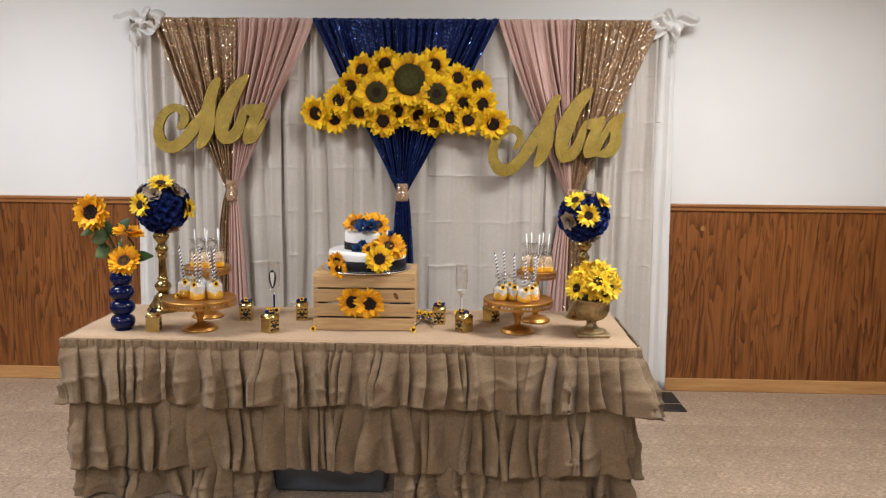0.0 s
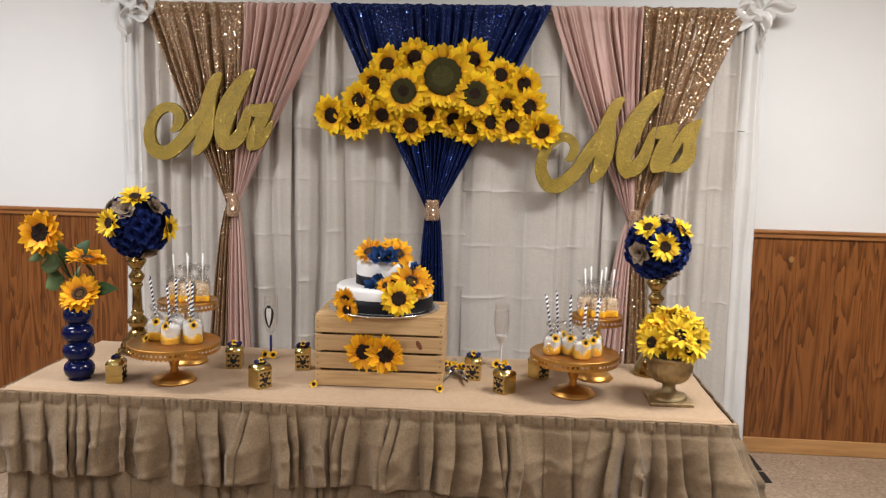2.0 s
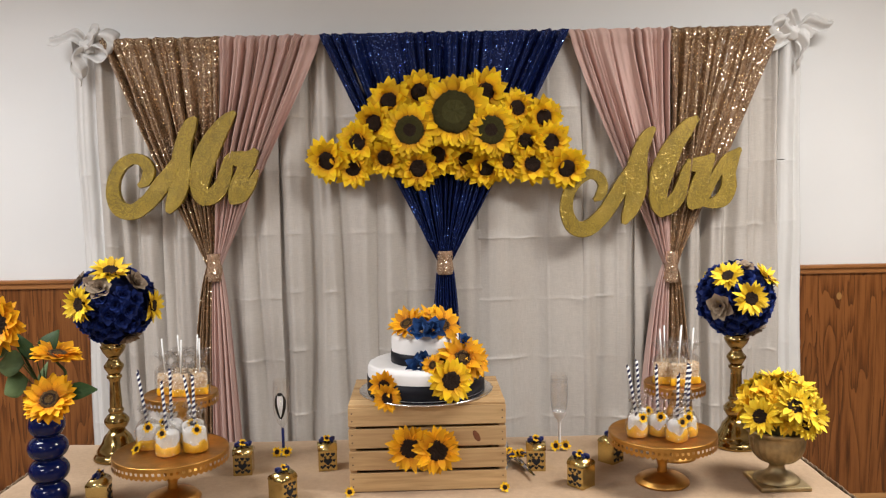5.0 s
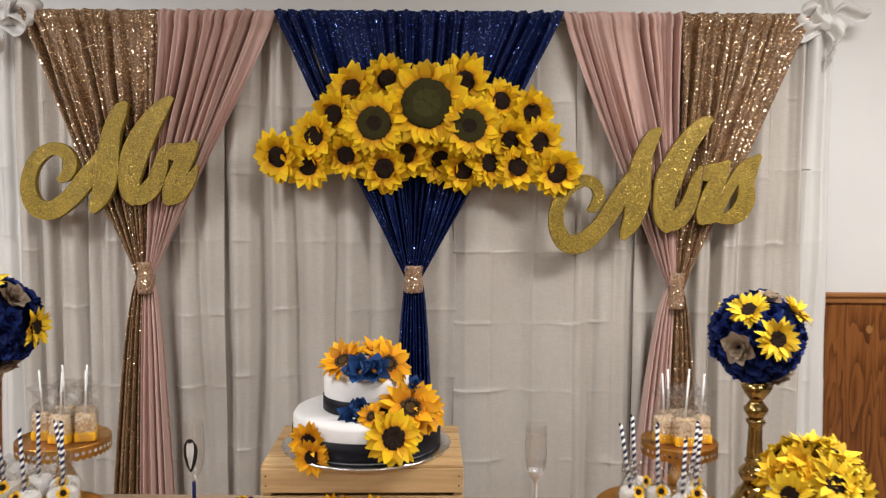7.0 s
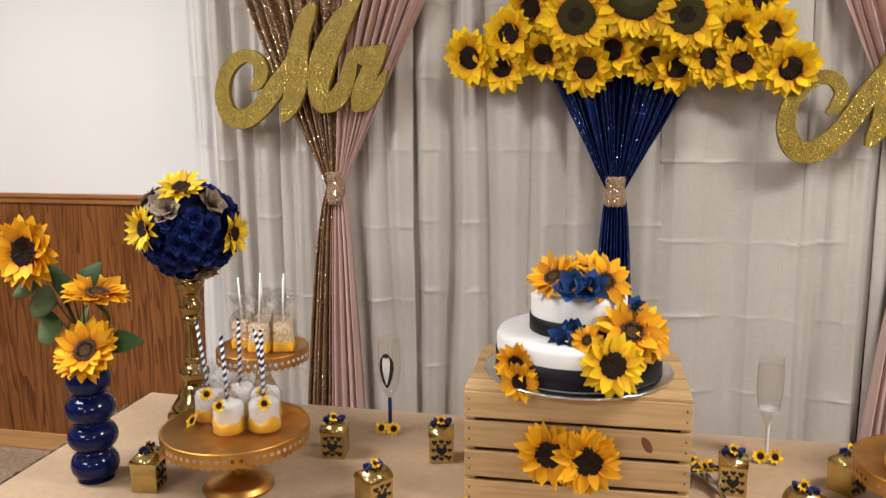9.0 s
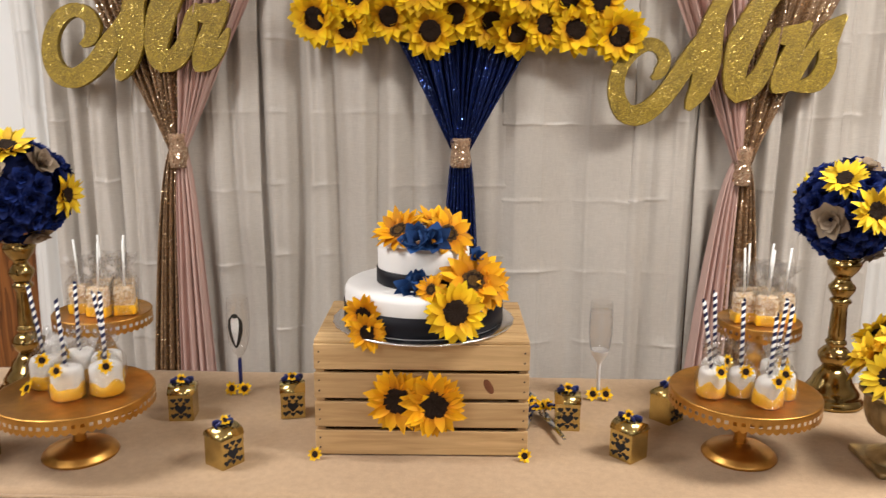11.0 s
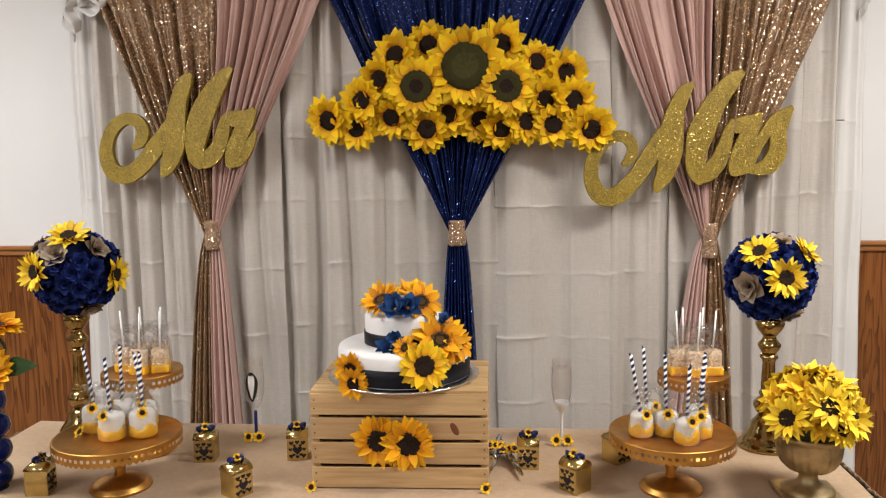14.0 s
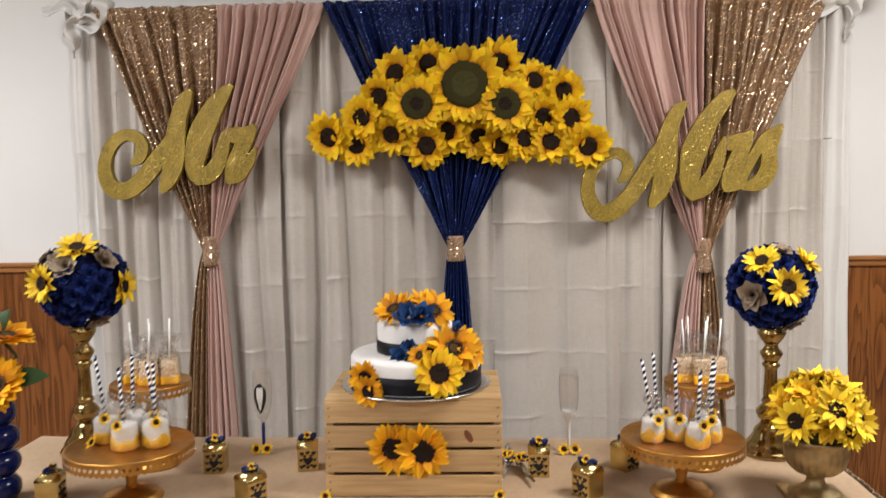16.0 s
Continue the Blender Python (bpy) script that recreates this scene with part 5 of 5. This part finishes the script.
def flute(x, y, kind):
    label = "clear champagne flute painted with black lapels, on a blue stem" if kind else "clear champagne flute with a frosted white bowl and stem"
    whole = thing("champagne_flute", label, "champagne flute", at(x, y, TOP), "toasting flutes")
    outer = [(0.030, 0.002), (0.028, 0.004), (0.008, 0.008), (0.0042, 0.014), (0.0040, 0.085), (0.006, 0.100), (0.018, 0.116), (0.0275, 0.145), (0.0310, 0.180), (0.0305, 0.220), (0.0280, 0.264)]
    part("glass", lathe(outer, 32), GLASS, whole)
    frost = simple("frosted_white_paint", (0.8, 0.8, 0.8), 0.5)
    if kind:
        part("stem_wrap", lathe([(0.0048, 0.012), (0.0052, 0.02), (0.0052, 0.085), (0.0045, 0.094)], 14), BLUE_RIBBON, whole, "blue wrapped stem")
        ink = simple("black_glass_paint", (0.01, 0.01, 0.01), 0.4)

        def on_glass(px, pz, lift=0.0006):
            rr = float(np.interp(pz, [z for _, z in outer[5:]], [r for r, _ in outer[5:]])) + lift
            a = px / rr
            return (rr * math.sin(a), -rr * math.cos(a), pz)

        def strip(pts, wd, lift=0.0009):
            b = bmesh.new()
            prev = None
            for px, pz, k in smoothed(pts, 6):
                col = [b.verts.new(on_glass(px - wd * k, pz, lift)), b.verts.new(on_glass(px + wd * k, pz, lift))]
                if prev:
                    b.faces.new((prev[0], col[0], col[1], prev[1]))
                prev = col
            return b

        for s in (-1, 1):
            part("painted_lapel", strip([(0, 0.130, 0.6), (s * 0.008, 0.150, 1.2), (s * 0.015, 0.180, 1.5), (s * 0.015, 0.204, 1.2), (s * 0.008, 0.220, 0.5)], 0.0036), ink, whole)
        part("painted_shirt", strip([(0, 0.128, 0.1), (0, 0.145, 0.5), (0, 0.175, 0.95), (0, 0.205, 1.0), (0, 0.222, 0.8)], 0.010, 0.0005), frost, whole, "frosted white shirt front")
        part("painted_bow_tie", strip([(0, 0.214, 0.3), (0.0001, 0.217, 1.0), (0.0, 0.223, 1.0), (0, 0.226, 0.3)], 0.008, 0.0013), ink, whole)
    else:
        part("frosted_bowl", lathe([(0.0048, 0.012), (0.0048, 0.086), (0.0068, 0.099), (0.0188, 0.115), (0.0240, 0.132)], 28), frost, whole, "frosted white lower bowl")
        part("haze", lathe([(0.0240, 0.132), (0.0280, 0.145), (0.0315, 0.180), (0.0310, 0.220), (0.0298, 0.240)], 28), HAZE, whole, "thin frosted white film")
    for dx in (-0.017, 0.017):
        flower(whole, TINY, DARK, (dx, -0.026, 0.018), (dx * 6, -1, 0.5), 0.020, None, "paper_flower")


flute(-0.877, 4.045, True)
flute(0.083, 4.055, False)


def cake_servers():
    steel = metal("stainless_steel", (0.62, 0.62, 0.63), 0.18, 0.08)
    for x, y, turn, kind in ((-0.078, 3.905, 14, "cake_knife"), (-0.118, 3.93, -6, "cake_server")):
        whole = thing(kind, "steel " + kind.replace("_", " ") + " with navy bow and tiny sunflowers", "cutlery", at(x, y, TOP + 0.012, 0, 0, turn))
        wide = 0.012 if kind == "cake_knife" else 0.024
        b = boxed(-wide, wide, -0.16, 0.0, 0.004, 0.0065, bevel=0.001)
        for v in b.verts:
            if v.co.y < -0.14:
                v.co.x *= 0.35
        part("blade", b, steel, whole)
        part("grip", tube(bmesh.new(), [(0, -0.01, 0.008), (0, 0.03, 0.014), (0, 0.07, 0.016), (0, 0.12, 0.010)], 0.0075, 10), steel, whole)
        for k in range(3):
            flower(whole, TINY, DARK, (-0.016 + 0.016 * k, 0.0, 0.024), (0.2 * (k - 1), -0.8, 0.6), 0.016, None, "paper_flower")
        b = bmesh.new()
        for s in (-1, 1):
            tube(b, smoothed([(0, 0, 0.014), (s * 0.02, -0.004, 0.026), (s * 0.034, 0, 0.016), (s * 0.018, 0.004, 0.010), (0, 0, 0.014)], 5), 0.003, 6)
        part("bow", b, BLUE_RIBBON, whole, "navy ribbon bow")


cake_servers()


def candlestick(x, y, top, turn=0):
    whole = thing("candlestick", "tall turned polished brass candlestick", "candlestick", at(x, y, TOP, 0, 0, turn), "brass candlesticks")
    H = top - TOP
    prof = [(0.080, 0.0), (0.083, 0.004), (0.081, 0.012), (0.074, 0.018), (0.070, 0.024), (0.071, 0.030), (0.062, 0.042), (0.050, 0.060), (0.046, 0.075), (0.034, 0.088), (0.026, 0.100)]
    part("base", lathe([(0, 0)] + prof + [(0, 0.1)], 40), BRASS, whole)
    s = (H - 0.10) / 0.30
    z = lambda v: 0.10 + v * s
    part("lower_knop", lathe([(0.024, z(0)), (0.033, z(0.010)), (0.041, z(0.026)), (0.041, z(0.036)), (0.030, z(0.050)), (0.020, z(0.058)), (0.026, z(0.064)), (0.026, z(0.070)), (0.021, z(0.076))], 32), BRASS, whole)
    part("shaft", lathe([(0.021, z(0.075)), (0.022, z(0.09)), (0.020, z(0.13)), (0.0185, z(0.165)), (0.021, z(0.175)), (0.027, z(0.180)), (0.027, z(0.186)), (0.018, z(0.192))], 8), BRASS, whole)
    part("upper_knop", lathe([(0.018, z(0.19)), (0.024, z(0.200)), (0.032, z(0.214)), (0.033, z(0.222)), (0.022, z(0.236)), (0.017, z(0.246)), (0.024, z(0.254))], 32), BRASS, whole)
    part("cup", lathe([(0.022, z(0.252)), (0.034, z(0.268)), (0.040, z(0.280)), (0.042, z(0.288)), (0.036, z(0.294)), (0.036, z(0.298)), (0.040, z(0.300)), (0, z(0.300))], 32), BRASS, whole)
    return whole


def flower_ball(x, y, z, radius, suns, taupes, seed, label):
    whole = thing("flower_ball", label, "flower ball", at(x, y, z), "rose balls on candlesticks")
    b = bmesh.new()
    bmesh.ops.create_icosphere(b, subdivisions=3, radius=radius * 0.80)
    part("foam_core", b, ROSE_BLUE, whole)
    r = random.Random(seed)
    taken = [Vector(s[0]).normalized() for s in suns + taupes]
    n = 92
    for i in range(n):
        zz = 1 - 2 * (i + 0.5) / n
        a = i * 2.39996 + seed
        d = Vector((math.sqrt(1 - zz * zz) * math.cos(a), math.sqrt(1 - zz * zz) * math.sin(a), zz))
        if any((d - t).length < 0.25 for t in taken):
            continue
        d2 = (d + Vector((r.uniform(-0.15, 0.15), r.uniform(-0.15, 0.15), r.uniform(-0.15, 0.15)))).normalized()
        share("rose", ROSE[i % 2], whole, facing(d * radius * r.uniform(0.78, 0.84), d2, r.uniform(0, 360), r.uniform(0.034, 0.041)))
    for d, s in suns:
        bloom(whole, LEM_KIND, DARK, Vector(d).normalized() * radius * 0.99, d, s)
    for d, s in taupes:
        share("taupe_rose", TAUPE_ROSE, whole, facing(Vector(d).normalized() * radius * 0.9, d, r.uniform(0, 360), s))
    return whole


candlestick(-1.452, 4.050, 1.150)
candlestick(0.695, 4.055, 1.135, 10)
flower_ball(-1.438, 4.045, 1.284, 0.138, [((0.16, -0.48, 0.87), 0.070), ((-0.46, -0.88, 0.12), 0.066), ((1.0, -0.12, -0.05), 0.062), ((-0.2, 0.9, 0.3), 0.06)],
            [((0.02, -0.80, 0.50), 0.046), ((-0.22, -0.75, 0.66), 0.040), ((0.72, -0.30, 0.60), 0.044), ((0.47, -0.30, -0.82), 0.042), ((-0.7, -0.3, 0.60), 0.042)], 1,
            "ball of navy blue roses with yellow sunflowers and taupe blooms")
flower_ball(0.688, 4.050, 1.260, 0.127, [((0.04, -0.98, 0.14), 0.062), ((-0.42, -0.60, 0.68), 0.058), ((0.62, -0.45, 0.64), 0.056), ((-0.3, 0.9, 0.2), 0.06)],
            [((-0.68, -0.72, -0.10), 0.052), ((0.40, -0.42, -0.82), 0.046), ((0.15, -0.35, 0.95), 0.040)], 5,
            "ball of navy roses with sunflowers and one taupe bloom")


def urn():
    whole = thing("urn_planter", "antique gold pedestal urn with fluted bowl", "urn", at(0.690, 3.695, TOP))
    part("plinth", boxed(-0.075, 0.075, -0.075, 0.075, 0, 0.014, bevel=0.003), URN_GOLD, whole)
    part("pedestal", lathe([(0.066, 0.0135), (0.066, 0.020), (0.054, 0.026), (0.036, 0.034), (0.025, 0.045), (0.022, 0.058), (0.026, 0.066), (0.032, 0.070)], 36), URN_GOLD, whole)
    part("bowl", lathe([(0.030, 0.069), (0.052, 0.076), (0.068, 0.092), (0.077, 0.115), (0.080, 0.140), (0.079, 0.152), (0.086, 0.158), (0.093, 0.166), (0.094, 0.172), (0.088, 0.174), (0.080, 0.160), (0.05, 0.15), (0, 0.15)],
                       96, flute=0.022, count=24, lo=0.075, hi=0.145), URN_GOLD, whole)
    bunch = thing("flower_bouquet", "domed bunch of bright yellow artificial blooms in the urn", "flower bouquet", at(0.690, 3.695, TOP + 0.152))
    b = bmesh.new()
    bmesh.ops.create_icosphere(b, subdivisions=3, radius=0.085)
    for v in b.verts:
        v.co.z = max(0.0, v.co.z * 0.95 + 0.04)
    part("filling", b, simple("dark_foam", (0.05, 0.05, 0.015), 0.9), bunch)
    r = random.Random(8)
    spots = [((0.10, -1.0, 0.62), 0.066, True), ((0.62, -0.9, 0.30), 0.066, True), ((-0.80, -0.75, 0.22), 0.062, True), ((-0.28, -0.85, 0.85), 0.062, False), ((-0.10, -1.0, 0.18), 0.052, False), ((0.45, -0.3, 1.0), 0.062, True),
             ((-0.5, -0.3, 0.95), 0.062, False), ((0.0, 0.1, 1.1), 0.062, True), ((0.95, -0.2, 0.45), 0.062, True), ((-0.95, 0.0, 0.5), 0.062, False), ((-0.48, -1.0, 0.45), 0.056, False), ((0.35, -1.0, 0.05), 0.05, True),
             ((0.3, 0.7, 0.8), 0.06, False), ((-0.4, 0.7, 0.7), 0.06, True), ((0.8, 0.6, 0.3), 0.06, False), ((-0.8, 0.6, 0.2), 0.06, False), ((0.0, 1.0, 0.2), 0.06, False), ((0.55, -0.65, 0.80), 0.048, True), ((0.15, -0.75, 1.0), 0.045, True)]
    for d, s, dark in spots:
        v = Vector(d).normalized()
        k = 0.112 if dark else 0.090
        d = (d[0], d[1], max(d[2], 0.32))
        bloom(bunch, LEM_KIND if dark else FULL_KIND, DARK if dark else SMALL_HEAD, (v.x * k, v.y * k, 0.056 + v.z * k), d, s, None, "bloom")


urn()


def vase():
    whole = thing("bubble_vase", "cobalt blue glass vase of four stacked bubbles", "vase", at(-1.487, 3.637, TOP) @ Matrix.Diagonal((0.90, 0.90, 1.07, 1)))
    prof = [(0, 0.0), (0.046, 0.0)]
    for i, rr in enumerate((0.061, 0.063, 0.063, 0.056)):
        z = 0.036 + i * 0.064
        for k in range(-4, 5):
            a = k / 4.6 * math.pi / 2
            prof.append((0.030 + (rr - 0.030) * math.cos(a), z + 0.031 * math.sin(a)))
    prof += [(0.034, 0.262), (0.036, 0.280), (0.041, 0.290), (0.036, 0.290), (0.030, 0.27), (0.028, 0.2), (0, 0.2)]
    part("body", lathe(prof, 44), BLUE_GLASS, whole)
    for loc, way, size, stem in (((-1.600, 3.612, 1.292), (-0.05, -1, 0.12), 0.088, 0.01), ((-1.436, 3.622, 1.198), (0.28, -0.13, 1.0), 0.075, 0.03), ((-1.449, 3.588, 1.074), (0.05, -0.8, 0.62), 0.078, 0.02)):
        s = thing("artificial_sunflower", "amber artificial sunflower with green leaves in the blue vase", "artificial flower", at(-1.487, 3.637, TOP + 0.3005), "vase sunflowers")
        o = Vector((-1.487, 3.637, TOP + 0.3005))
        head = Vector(loc) - o
        n = Vector(way).normalized()
        path = smoothed([(0.0, 0.0, -0.07), (0.0, 0.0, 0.01), tuple(head * 0.55 + Vector((stem, 0.02, 0.0))), tuple(head - n * 0.02)], 8)
        part("stem", tube(bmesh.new(), path, 0.0042, 8), LEAF, s)
        bloom(s, VASE_KIND, AMBER_HEAD if size < 0.085 else CRATE_HEAD, head, way, size)
        b = bmesh.new()
        layer = b.loops.layers.uv.new("uv")
        add_petal(b, layer, facing(head - n * 0.016, n, 0), 0.04, 0.03, 0.1, -0.2, None)
        part("sepal", b, LEAF, s)
        leaves = {0.01: [((-0.085, -0.02, 0.170), 180, -14, 0.100, 0.045, LEAF), ((-0.035, -0.035, 0.135), 182, -4, 0.085, 0.082, LEAF), ((-0.012, -0.01, 0.135), 178, 52, 0.115, 0.040, DEEP_LEAF)],
                  0.03: [((0.0, 0.005, 0.150), 20, 62, 0.080, 0.060, DEEP_LEAF)],
                  0.02: [((0.075, -0.02, 0.040), -4, 10, 0.085, 0.055, DEEP_LEAF), ((-0.030, -0.03, 0.085), 186, -24, 0.085, 0.085, LEAF), ((0.0, 0.01, 0.07), 120, 40, 0.08, 0.06, LEAF)]}[stem]
        for p, az, up, ln, wd, tone in leaves:
            b = bmesh.new()
            layer = b.loops.layers.uv.new("uv")
            add_petal(b, layer, Matrix.Translation(p) @ pose(0, 0, 0, 0, 0, az) @ pose(0, 0, 0, 62 if 90 > az > -90 else -62, -up, 0), ln, wd, 0.18, -0.2, None, 7)
            thick(part("leaf", b, tone, s), 0.0008)
            stalk = smoothed([(0.2 * p[0], 0.2 * p[1], 0.4 * p[2]), (0.7 * p[0], 0.8 * p[1], 0.8 * p[2]), p], 5)
            part("leaf_stalk", tube(bmesh.new(), stalk, 0.0018, 6), LEAF, s)


vase()
